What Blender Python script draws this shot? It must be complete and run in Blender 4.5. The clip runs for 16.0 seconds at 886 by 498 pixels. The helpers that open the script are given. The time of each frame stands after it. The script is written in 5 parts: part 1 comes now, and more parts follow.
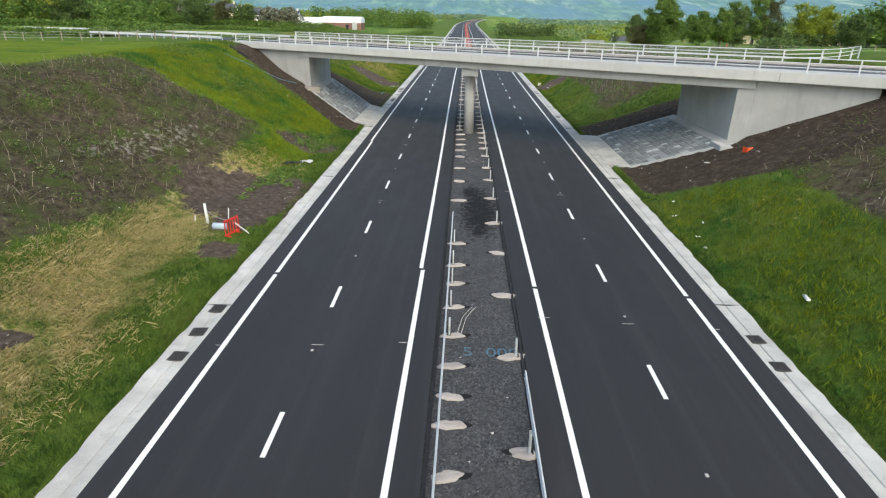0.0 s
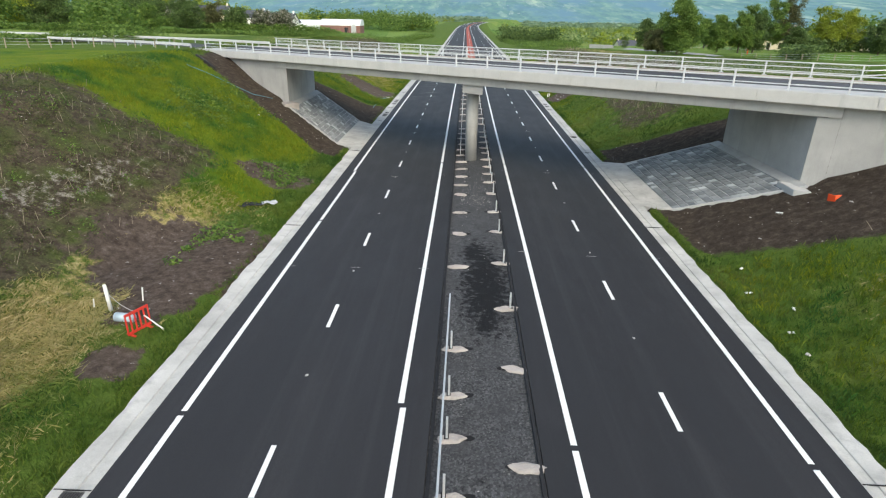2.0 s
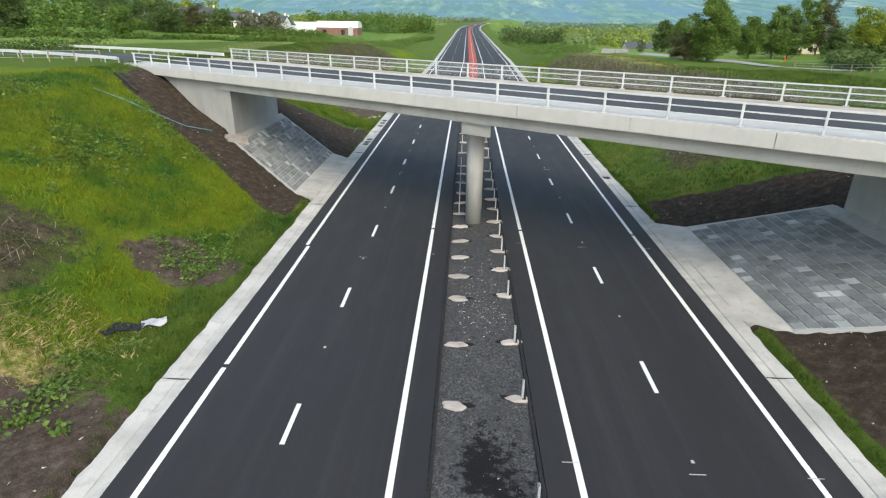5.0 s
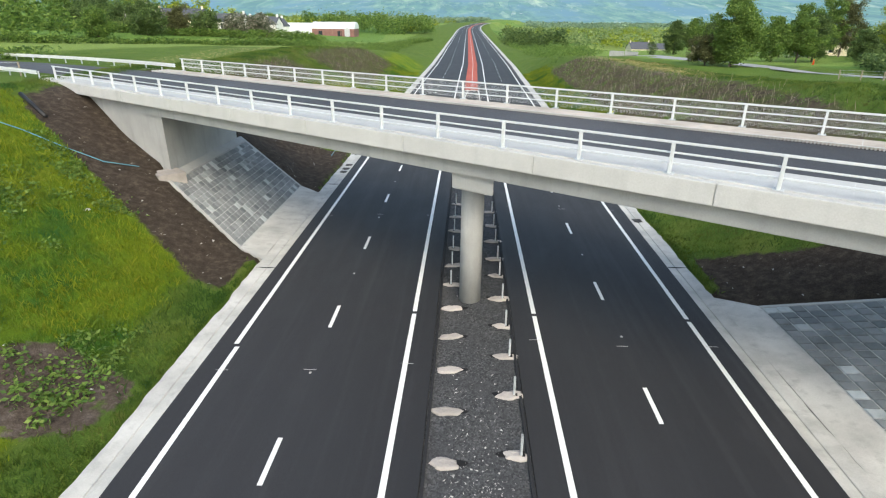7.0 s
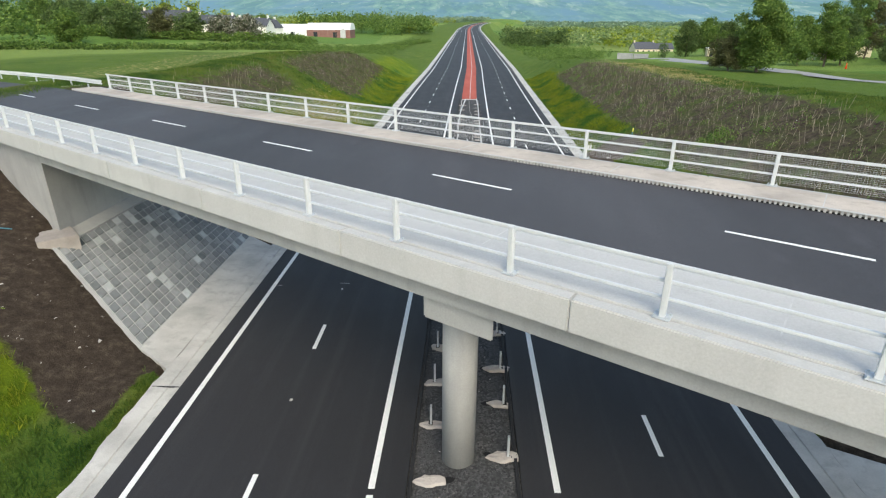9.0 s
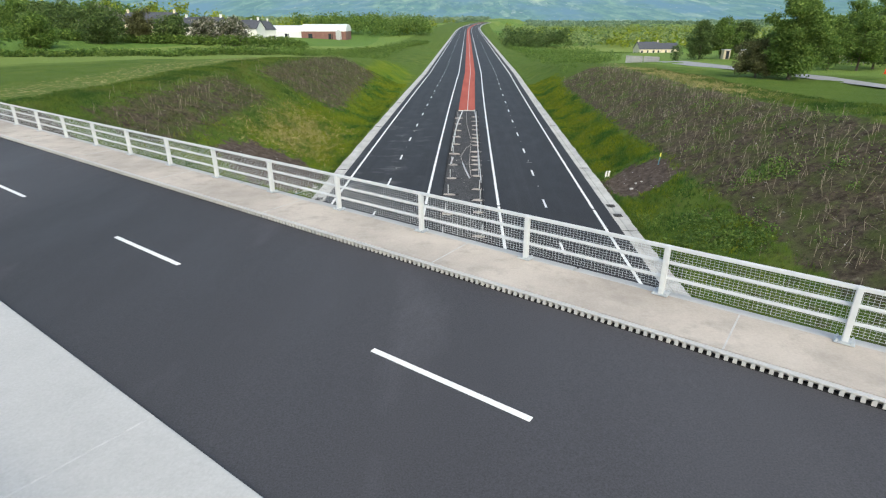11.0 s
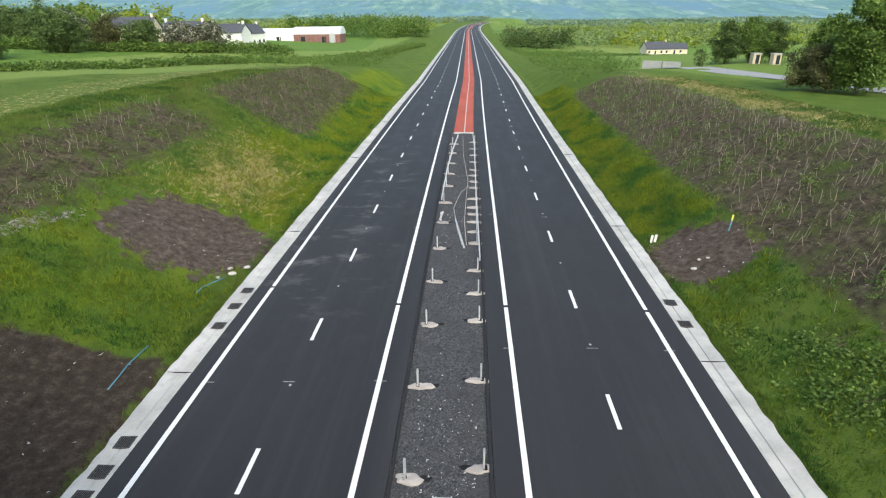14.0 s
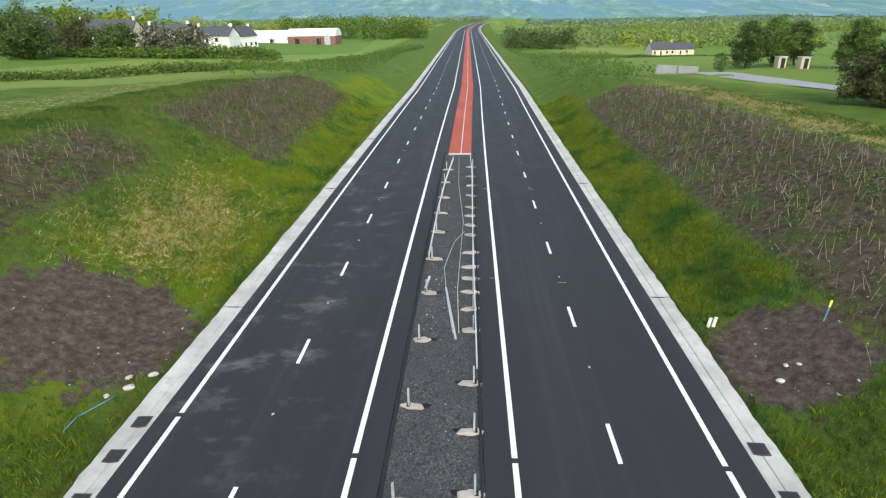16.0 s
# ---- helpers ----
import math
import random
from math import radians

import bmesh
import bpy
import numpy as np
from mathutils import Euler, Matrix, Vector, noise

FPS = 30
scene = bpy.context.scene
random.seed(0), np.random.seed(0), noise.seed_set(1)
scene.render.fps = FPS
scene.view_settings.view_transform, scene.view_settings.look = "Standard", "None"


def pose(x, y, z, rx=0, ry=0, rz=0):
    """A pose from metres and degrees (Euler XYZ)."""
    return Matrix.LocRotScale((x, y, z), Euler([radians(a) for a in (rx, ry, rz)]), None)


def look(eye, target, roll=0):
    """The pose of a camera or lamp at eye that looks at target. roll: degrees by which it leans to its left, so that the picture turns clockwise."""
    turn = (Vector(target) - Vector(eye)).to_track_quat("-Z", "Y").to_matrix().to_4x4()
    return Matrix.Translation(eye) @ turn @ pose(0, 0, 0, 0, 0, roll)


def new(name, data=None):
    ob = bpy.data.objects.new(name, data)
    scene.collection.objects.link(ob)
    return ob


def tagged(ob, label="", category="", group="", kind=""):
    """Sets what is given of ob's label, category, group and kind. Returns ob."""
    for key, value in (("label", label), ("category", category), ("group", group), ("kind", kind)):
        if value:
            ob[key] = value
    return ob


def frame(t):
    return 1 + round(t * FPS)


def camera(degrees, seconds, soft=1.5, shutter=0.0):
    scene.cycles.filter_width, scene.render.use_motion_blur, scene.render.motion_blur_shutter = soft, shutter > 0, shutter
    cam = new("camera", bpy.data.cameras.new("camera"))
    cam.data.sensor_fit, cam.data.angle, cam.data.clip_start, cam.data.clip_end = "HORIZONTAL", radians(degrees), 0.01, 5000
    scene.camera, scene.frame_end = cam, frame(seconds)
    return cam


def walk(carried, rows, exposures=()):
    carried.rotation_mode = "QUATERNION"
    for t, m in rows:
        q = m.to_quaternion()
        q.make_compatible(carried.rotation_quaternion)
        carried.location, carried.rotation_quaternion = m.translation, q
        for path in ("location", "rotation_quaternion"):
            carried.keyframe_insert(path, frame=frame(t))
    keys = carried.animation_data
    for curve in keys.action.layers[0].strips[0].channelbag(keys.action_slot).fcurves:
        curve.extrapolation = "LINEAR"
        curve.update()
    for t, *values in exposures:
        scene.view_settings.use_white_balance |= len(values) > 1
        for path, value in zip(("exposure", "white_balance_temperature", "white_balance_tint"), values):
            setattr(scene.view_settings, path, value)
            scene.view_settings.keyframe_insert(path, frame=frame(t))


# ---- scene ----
cam = camera(77.31, 16.0, soft=1.2)
# seconds, x, y, z, yaw, pitch, roll
ROWS = [
    (0.0, -1.022, -12.307, 12.039, 2.015, -23.123, -0.851),
    (0.5, -1.007, -9.762, 12.090, 2.056, -23.052, -0.895),
    (1.0, -1.011, -7.215, 12.142, 2.098, -22.995, -0.922),
    (1.5, -1.023, -4.663, 12.196, 2.139, -22.949, -0.936),
    (2.0, -1.039, -2.103, 12.250, 2.178, -22.914, -0.938),
    (2.5, -1.052, 0.466, 12.305, 2.214, -22.886, -0.929),
    (3.0, -1.057, 3.044, 12.360, 2.247, -22.866, -0.912),
    (3.5, -1.052, 5.632, 12.416, 2.276, -22.853, -0.887),
    (4.0, -1.035, 8.228, 12.473, 2.301, -22.844, -0.854),
    (4.5, -1.003, 10.832, 12.530, 2.321, -22.839, -0.816),
    (5.0, -0.957, 13.440, 12.589, 2.337, -22.838, -0.773),
    (5.5, -0.896, 16.050, 12.648, 2.350, -22.839, -0.725),
    (6.0, -0.822, 18.661, 12.708, 2.358, -22.843, -0.672),
    (6.5, -0.735, 21.270, 12.769, 2.363, -22.847, -0.615),
    (7.0, -0.638, 23.873, 12.832, 2.366, -22.853, -0.555),
    (7.5, -0.532, 26.468, 12.897, 2.366, -22.859, -0.491),
    (8.0, -0.419, 29.053, 12.963, 2.364, -22.865, -0.423),
    (8.5, -0.302, 31.627, 13.031, 2.361, -22.871, -0.352),
    (9.0, -0.182, 34.186, 13.101, 2.358, -22.877, -0.277),
    (9.5, -0.063, 36.730, 13.173, 2.354, -22.882, -0.200),
    (10.0, 0.053, 39.260, 13.247, 2.350, -22.887, -0.119),
    (10.5, 0.166, 41.774, 13.322, 2.348, -22.891, -0.035),
    (11.0, 0.274, 44.274, 13.400, 2.346, -22.894, 0.051),
    (11.5, 0.375, 46.762, 13.479, 2.346, -22.897, 0.139),
    (12.0, 0.469, 49.242, 13.559, 2.348, -22.899, 0.228),
    (12.5, 0.556, 51.718, 13.640, 2.351, -22.900, 0.318),
    (13.0, 0.639, 54.195, 13.721, 2.355, -22.901, 0.409),
    (13.5, 0.718, 56.681, 13.802, 2.360, -22.902, 0.498),
    (14.0, 0.796, 59.183, 13.881, 2.365, -22.903, 0.585),
    (14.5, 0.878, 61.713, 13.959, 2.370, -22.904, 0.669),
    (15.0, 0.967, 64.282, 14.033, 2.373, -22.905, 0.747),
    (15.5, 1.072, 66.905, 14.104, 2.374, -22.906, 0.818),
    (16.0, 1.199, 69.596, 14.169, 2.370, -22.908, 0.880),
]
walk(cam, [(t, pose(x, y, z, 90 + pitch, roll, yaw)) for t, x, y, z, yaw, pitch, roll in ROWS], exposures=[(0.0, 1.0, 7000, 3), (4.0, 1.02, 7000, 3), (7.0, 1.24, 7000, 3), (10.0, 0.94, 7000, 3), (12.5, 0.96, 7000, 3), (14.5, 1.20, 7000, 3), (16.0, 1.08, 7000, 3)])

# ---- light ----
world = bpy.data.worlds.new("sky")
scene.world = world
world.use_nodes = True
wn = world.node_tree.nodes
sky = wn.new("ShaderNodeTexSky")
sky.sky_type = "NISHITA"
sky.sun_disc = False
SUN_UP, SUN_ROT = 42.0, 165.0
sky.sun_elevation, sky.sun_rotation = radians(SUN_UP), radians(SUN_ROT)
sky.air_density, sky.dust_density, sky.ozone_density = 1.0, 2.5, 1.0
wn["Background"].inputs["Strength"].default_value = 0.15
world.node_tree.links.new(sky.outputs[0], wn["Background"].inputs["Color"])
sun = new("sun", bpy.data.lights.new("sun", "SUN"))
sun.data.energy, sun.data.angle, sun.data.color = 0.68, radians(30), (1.0, 0.97, 0.93)
az, up = radians(SUN_ROT), radians(SUN_UP)
toward = Vector((math.sin(az) * math.cos(up), math.cos(az) * math.cos(up), math.sin(up)))
sun.matrix_world = look(toward * 100, (0, 0, 0))

# ---- materials ----


class Nodes:
    """A short way to write node materials."""

    def __init__(self, name, rough=0.8, metal=0.0, spec=0.3):
        self.m = bpy.data.materials.new(name)
        self.m.use_nodes = True
        self.t = self.m.node_tree
        self.b = self.t.nodes["Principled BSDF"]
        self.b.inputs["Roughness"].default_value = rough
        self.b.inputs["Metallic"].default_value = metal
        self.b.inputs["Specular IOR Level"].default_value = spec
        self.pos = self.t.nodes.new("ShaderNodeNewGeometry").outputs["Position"]

    def node(self, kind, **kw):
        n = self.t.nodes.new(kind)
        for k, v in kw.items():
            n.inputs[k].default_value = v
        return n

    def link(self, a, b):
        self.t.links.new(a, b)

    def noise(self, scale, detail=4.0, rough=0.6, stretch=None):
        n = self.node("ShaderNodeTexNoise", Scale=scale, Detail=detail, Roughness=rough)
        src = self.pos
        if stretch:
            mp = self.node("ShaderNodeMapping", Scale=stretch)
            self.link(src, mp.inputs["Vector"])
            src = mp.outputs[0]
        self.link(src, n.inputs["Vector"])
        return n.outputs["Fac"]

    def ramp(self, fac, stops):
        r = self.t.nodes.new("ShaderNodeValToRGB")
        e = r.color_ramp.elements
        while len(e) < len(stops):
            e.new(0.5)
        for k, (p, c) in enumerate(stops):
            e[k].position = p
            e[k].color = (*c, 1) if len(c) == 3 else c
        self.link(fac, r.inputs[0])
        return r.outputs[0]

    def step(self, fac, a, b):
        r = self.node("ShaderNodeMapRange")
        r.inputs["From Min"].default_value, r.inputs["From Max"].default_value = a, b
        self.link(fac, r.inputs[0])
        return r.outputs[0]

    def math(self, op, a, b):
        n = self.t.nodes.new("ShaderNodeMath")
        n.operation = op
        for k, x in enumerate((a, b)):
            if isinstance(x, (int, float)):
                n.inputs[k].default_value = x
            else:
                self.link(x, n.inputs[k])
        return n.outputs[0]

    def mix(self, fac, a, b, how="MIX"):
        n = self.t.nodes.new("ShaderNodeMix")
        n.data_type, n.blend_type = "RGBA", how
        for k, x in ((0, fac), (6, a), (7, b)):
            if isinstance(x, (int, float)):
                n.inputs[k].default_value = x
            elif isinstance(x, tuple):
                n.inputs[k].default_value = (*x, 1)
            else:
                self.link(x, n.inputs[k])
        return n.outputs[2]

    def attr(self, name):
        n = self.t.nodes.new("ShaderNodeAttribute")
        n.attribute_name = name
        return n.outputs["Fac"]

    def rand(self, island=False):
        if island:
            return self.t.nodes.new("ShaderNodeNewGeometry").outputs["Random Per Island"]
        return self.t.nodes.new("ShaderNodeObjectInfo").outputs["Random"]

    def colour(self, c):
        self.link(c, self.b.inputs["Base Color"])
        return self

    def bump(self, fac, strength=0.4, dist=0.02):
        n = self.node("ShaderNodeBump", Strength=strength, Distance=dist)
        self.link(fac, n.inputs["Height"])
        self.link(n.outputs[0], self.b.inputs["Normal"])
        return self


def plain(name, c, rough=0.7, metal=0.0, vary=0.15, scale=3.0, bump=0.15, spec=0.3):
    """A surface of one colour with grain and blotches."""
    k = Nodes(name, rough, metal, spec)
    a = k.noise(scale, 5, 0.65)
    lo = tuple(x * (1 - vary) for x in c)
    hi = tuple(min(1, x * (1 + vary)) for x in c)
    fine = k.noise(scale * 14, 3, 0.6)
    col = k.ramp(a, [(0.3, lo), (0.7, hi)])
    col = k.mix(0.25, col, k.ramp(fine, [(0.3, lo), (0.7, hi)]))
    return k.colour(col).bump(fine, bump, 0.01).m


def make_asphalt(name, c, mottled=0.25, dirty=False):
    k = Nodes(name, 0.72, 0, 0.35)
    big = k.noise(0.09, 4, 0.55, (1.0, 0.12, 1.0))
    mid = k.noise(0.7, 5, 0.6, (1.0, 0.35, 1.0))
    fine = k.noise(38, 3, 0.75)
    base = k.ramp(big, [(0.3, tuple(x * (1 - mottled) for x in c)), (0.72, tuple(x * (1 + mottled) for x in c))])
    dusty = k.mix(k.step(mid, 0.58, 0.85), base, tuple(x * 1.55 for x in c))
    if dirty:
        # site dust trodden over the carriageway past the bridge
        sep = k.t.nodes.new("ShaderNodeSeparateXYZ")
        k.link(k.pos, sep.inputs[0])
        area = k.math("MULTIPLY", k.math("MULTIPLY", k.step(sep.outputs[1], 78, 90), k.step(sep.outputs[1], 135, 112)), k.step(sep.outputs[0], -2.9, -6.0))
        smear = k.noise(0.38, 7, 0.68, (1.0, 1.5, 1.0))
        dusty = k.mix(k.math("MULTIPLY", area, k.step(smear, 0.54, 0.86)), dusty, (0.21, 0.205, 0.195))
        worn = k.noise(0.5, 4, 0.6, (2.6, 0.05, 1.0))
        dusty = k.mix(k.math("MULTIPLY", k.step(worn, 0.5, 0.75), 0.35), dusty, (0.062, 0.061, 0.062))
    grain = k.ramp(fine, [(0.3, (0.6, 0.6, 0.6)), (0.72, (1.35, 1.35, 1.37))])
    k.colour(k.mix(0.8, dusty, grain, "MULTIPLY")).bump(fine, 0.5, 0.008)
    k.link(k.step(mid, 0.2, 0.9), k.b.inputs["Roughness"])
    r = k.node("ShaderNodeMapRange")
    r.inputs["To Min"].default_value, r.inputs["To Max"].default_value = 0.6, 0.85
    k.link(mid, r.inputs[0])
    k.link(r.outputs[0], k.b.inputs["Roughness"])
    return k.m


def make_concrete(name, c, stain=0.35, piece=False, run=0.62):
    k = Nodes(name, 0.85, 0, 0.25)
    big = k.noise(0.45, 5, 0.6)
    streak = k.noise(1.6, 4, 0.6, (1.0, 1.0, 0.15))
    fine = k.noise(22, 4, 0.7)
    col = k.ramp(big, [(0.28, tuple(x * (1 - stain) for x in c)), (0.6, c), (0.8, tuple(min(1, x * 1.14) for x in c))])
    col = k.mix(k.step(streak, 0.52, 0.80), col, tuple(x * run for x in c))
    col = k.mix(0.35, col, k.ramp(fine, [(0.3, (0.72, 0.72, 0.7)), (0.7, (1.15, 1.15, 1.15))]), "MULTIPLY")
    if piece:
        col = k.mix(1.0, col, k.ramp(k.rand(), [(0, (0.74, 0.76, 0.78)), (0.6, (1.0, 1.0, 1.0)), (0.93, (1.25, 1.25, 1.25)), (0.96, (2.0, 2.0, 1.98)), (1, (2.1, 2.1, 2.1))]), "MULTIPLY")
    return k.colour(col).bump(fine, 0.35, 0.01).m


ASPHALT = make_asphalt("new_asphalt", (0.0270, 0.0268, 0.0290), 0.22, True)
DECK_ASPHALT = make_asphalt("bridge_asphalt", (0.058, 0.057, 0.062), 0.34)
CONCRETE = make_concrete("concrete", (0.41, 0.41, 0.40), 0.18, False, 0.75)
CONCRETE_LIGHT = make_concrete("light_concrete", (0.50, 0.50, 0.49), 0.10, False, 0.86)
CONCRETE_WARM = make_concrete("stained_verge_concrete", (0.52, 0.465, 0.41), 0.34)
CHANNEL = make_concrete("channel_concrete", (0.56, 0.55, 0.52), 0.34)
SLAB = make_concrete("paving_slab", (0.27, 0.285, 0.29), 0.4, True)
FOOTING = make_concrete("footing_concrete", (0.46, 0.42, 0.39), 0.4)
STEEL = plain("galvanised_steel", (0.50, 0.53, 0.55), 0.5, 0.35, 0.14, 5)
RAILING = plain("railing_metal", (0.62, 0.64, 0.65), 0.5, 0.2, 0.08, 4)
IRON = plain("cast_iron", (0.09, 0.085, 0.08), 0.7, 0.3, 0.4, 12)
MORTAR = plain("mortar", (0.50, 0.50, 0.49), 0.9, 0, 0.2, 4)
# near-black colour that stands in for the shade inside openings
DARK = plain("dark_void", (0.012, 0.012, 0.013), 0.9, 0, 0.2, 5)
KERB_RUBBER = plain("dark_edging", (0.022, 0.022, 0.024), 0.8, 0, 0.3, 6)
BLUE_PIPE = plain("blue_plastic", (0.10, 0.26, 0.34), 0.5)
RED_PLASTIC = plain("red_plastic", (0.62, 0.05, 0.035), 0.5, 0, 0.2, 5)
ORANGE = plain("orange_plastic", (0.85, 0.10, 0.03), 0.5)
WHITE = plain("white_plastic", (0.75, 0.75, 0.72), 0.6)
YELLOW = plain("yellow_paint", (0.70, 0.66, 0.12), 0.6)
BLACK_PIPE = plain("black_plastic", (0.02, 0.02, 0.022), 0.5)
TIMBER = plain("weathered_timber", (0.30, 0.25, 0.19), 0.9, 0, 0.3, 9)
BARK = plain("bark", (0.13, 0.105, 0.08), 0.95, 0, 0.35, 8, 0.5)
RENDER_WHITE = plain("white_render", (0.78, 0.77, 0.73), 0.9, 0, 0.08, 1)
RENDER_CREAM = plain("cream_render", (0.72, 0.63, 0.46), 0.9, 0, 0.1, 1)
SLATE = plain("slate_roof", (0.075, 0.08, 0.095), 0.7, 0, 0.25, 2)
SHEET_WHITE = plain("white_sheeting", (0.72, 0.74, 0.76), 0.5, 0, 0.06, 1)
SHEET_GREY = plain("grey_sheeting", (0.45, 0.46, 0.48), 0.6, 0, 0.12, 1)
SHEET_RED = plain("rusty_red_sheeting", (0.22, 0.115, 0.10), 0.7, 0, 0.25, 0.6)
GLASS_DARK = plain("window_glass", (0.03, 0.035, 0.045), 0.15, 0, 0.2, 1, 0.0, 0.6)
CABIN = plain("beige_cabin", (0.55, 0.47, 0.34), 0.7)
BLOCKWORK = plain("grey_blockwork", (0.36, 0.36, 0.36), 0.9, 0, 0.2, 2)
CHIP_WHITE = plain("pale_chippings", (0.50, 0.48, 0.45), 0.9, 0, 0.3, 10)
STRAW = plain("pale_stick", (0.30, 0.255, 0.185), 0.9, 0, 0.35, 6)


def make_paint():
    k = Nodes("white_road_paint", 0.6, 0, 0.3)
    worn = k.noise(9, 5, 0.7)
    k.colour(k.ramp(worn, [(0.24, (0.50, 0.50, 0.49)), (0.4, (0.80, 0.80, 0.78)), (0.8, (0.86, 0.86, 0.84))])).bump(worn, 0.1, 0.004)
    return k.m


PAINT = make_paint()


def make_red():
    k = Nodes("red_surfacing", 0.85, 0, 0.2)
    a, f = k.noise(0.5, 5, 0.6, (1, 0.2, 1)), k.noise(30, 3, 0.7)
    c = k.ramp(a, [(0.3, (0.34, 0.075, 0.05)), (0.7, (0.46, 0.115, 0.08))])
    k.colour(k.mix(0.4, c, k.ramp(f, [(0.3, (0.7, 0.7, 0.7)), (0.7, (1.2, 1.2, 1.2))]), "MULTIPLY")).bump(f, 0.3, 0.008)
    return k.m


RED = make_red()


def make_gravel():
    k = Nodes("dark_gravel", 0.9, 0, 0.25)
    v = k.node("ShaderNodeTexVoronoi", Scale=17.0)
    k.link(k.pos, v.inputs["Vector"])
    big, mid, fine = k.noise(0.6, 5, 0.65), k.noise(2.4, 5, 0.7), k.noise(26, 3, 0.7)
    c = k.ramp(v.outputs["Color"], [(0.15, (0.035, 0.036, 0.038)), (0.6, (0.075, 0.076, 0.078)), (0.93, (0.13, 0.13, 0.13)), (1, (0.26, 0.255, 0.24))])
    c = k.mix(k.step(big, 0.45, 0.75), c, (0.055, 0.055, 0.058))
    c = k.mix(0.5, c, k.ramp(mid, [(0.3, (0.6, 0.6, 0.6)), (0.7, (1.25, 1.25, 1.25))]), "MULTIPLY")
    oil = k.math("ADD", k.attr("oil"), k.math("MULTIPLY", k.math("SUBTRACT", k.noise(3.2, 6, 0.75), 0.5), 3.4))
    c = k.mix(k.step(oil, 0.42, 0.72), c, (0.010, 0.010, 0.011))
    pale = k.math("ADD", k.attr("pale"), k.math("MULTIPLY", k.math("SUBTRACT", fine, 0.5), 2.4))
    c = k.mix(k.step(pale, 0.75, 0.95), c, (0.36, 0.35, 0.33))
    return k.colour(c).bump(v.outputs["Distance"], 0.8, 0.03).m


GRAVEL = make_gravel()


def make_ground():
    """Grass with dry, scrubby, bare and stony places, whose shapes lie in the mesh."""
    k = Nodes("ground_cover", 0.95, 0, 0.1)
    big, mid, small, fine = k.noise(0.035, 4, 0.55), k.noise(0.35, 5, 0.62), k.noise(2.2, 5, 0.7), k.noise(14, 4, 0.75)
    blades = k.noise(30, 3, 0.7, (1, 1, 0.3))
    grass = k.ramp(mid, [(0.25, (0.040, 0.080, 0.016)), (0.45, (0.080, 0.136, 0.023)), (0.6, (0.124, 0.166, 0.033)), (0.78, (0.175, 0.185, 0.054))])
    grass = k.mix(k.step(big, 0.4, 0.65), grass, (0.090, 0.145, 0.026))
    lush = k.ramp(k.noise(0.22, 6, 0.66), [(0.3, (0.040, 0.105, 0.018)), (0.42, (0.090, 0.155, 0.014)), (0.56, (0.140, 0.190, 0.014)), (0.75, (0.18, 0.205, 0.026))])

    def mask(name, swing=1.0, a=0.42, b=0.58, by=None):
        m = k.math("ADD", k.attr(name), k.math("MULTIPLY", k.math("SUBTRACT", by or small, 0.5), swing))
        return k.step(m, a, b)

    c = k.mix(mask("lush", 0.8, 0.35, 0.65, mid), grass, lush)
    dry = k.ramp(small, [(0.28, (0.20, 0.20, 0.05)), (0.5, (0.38, 0.31, 0.13)), (0.75, (0.56, 0.46, 0.26))])
    c = k.mix(mask("dry", 1.6, 0.45, 0.75), c, dry)
    scrub = k.ramp(small, [(0.28, (0.034, 0.029, 0.019)), (0.44, (0.074, 0.058, 0.042)), (0.60, (0.125, 0.100, 0.074)), (0.76, (0.30, 0.26, 0.21))])
    scrub = k.mix(k.step(k.noise(0.55, 6, 0.68), 0.46, 0.66), scrub, (0.078, 0.105, 0.028))
    c = k.mix(mask("scrub", 1.5, 0.36, 0.62, k.noise(0.9, 6, 0.68)), c, scrub)
    soil = k.ramp(small, [(0.3, (0.052, 0.038, 0.030)), (0.52, (0.105, 0.080, 0.067)), (0.75, (0.20, 0.165, 0.142))])
    c = k.mix(mask("soil", 1.3, 0.42, 0.54, k.noise(0.8, 5, 0.62)), c, soil)
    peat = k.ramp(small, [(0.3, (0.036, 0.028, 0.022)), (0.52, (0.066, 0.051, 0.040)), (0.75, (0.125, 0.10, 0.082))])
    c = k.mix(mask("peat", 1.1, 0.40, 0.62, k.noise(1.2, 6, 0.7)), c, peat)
    stone = k.ramp(fine, [(0.3, (0.16, 0.14, 0.12)), (0.7, (0.40, 0.37, 0.33))])
    c = k.mix(mask("stone", 1.8, 0.62, 0.8), c, stone)
    v = k.node("ShaderNodeTexVoronoi", Scale=0.012)
    mp = k.node("ShaderNodeMapping", Scale=(1.0, 0.45, 1.0))
    k.link(k.pos, mp.inputs["Vector"])
    k.link(mp.outputs[0], v.inputs["Vector"])
    fields = k.ramp(v.outputs["Color"], [(0.1, (0.090, 0.175, 0.036)), (0.35, (0.135, 0.220, 0.046)), (0.6, (0.200, 0.260, 0.070)), (0.85, (0.115, 0.195, 0.046)), (1, (0.34, 0.36, 0.15))])
    c = k.mix(mask("field", 0.1, 0.3, 0.7), c, fields)
    c = k.mix(0.75, c, k.ramp(fine, [(0.25, (0.45, 0.45, 0.42)), (0.75, (1.5, 1.5, 1.45))]), "MULTIPLY")
    h = k.math("ADD", k.math("MULTIPLY", blades, 0.5), fine)
    return k.colour(c).bump(h, 0.9, 0.09).m


GROUND = make_ground()


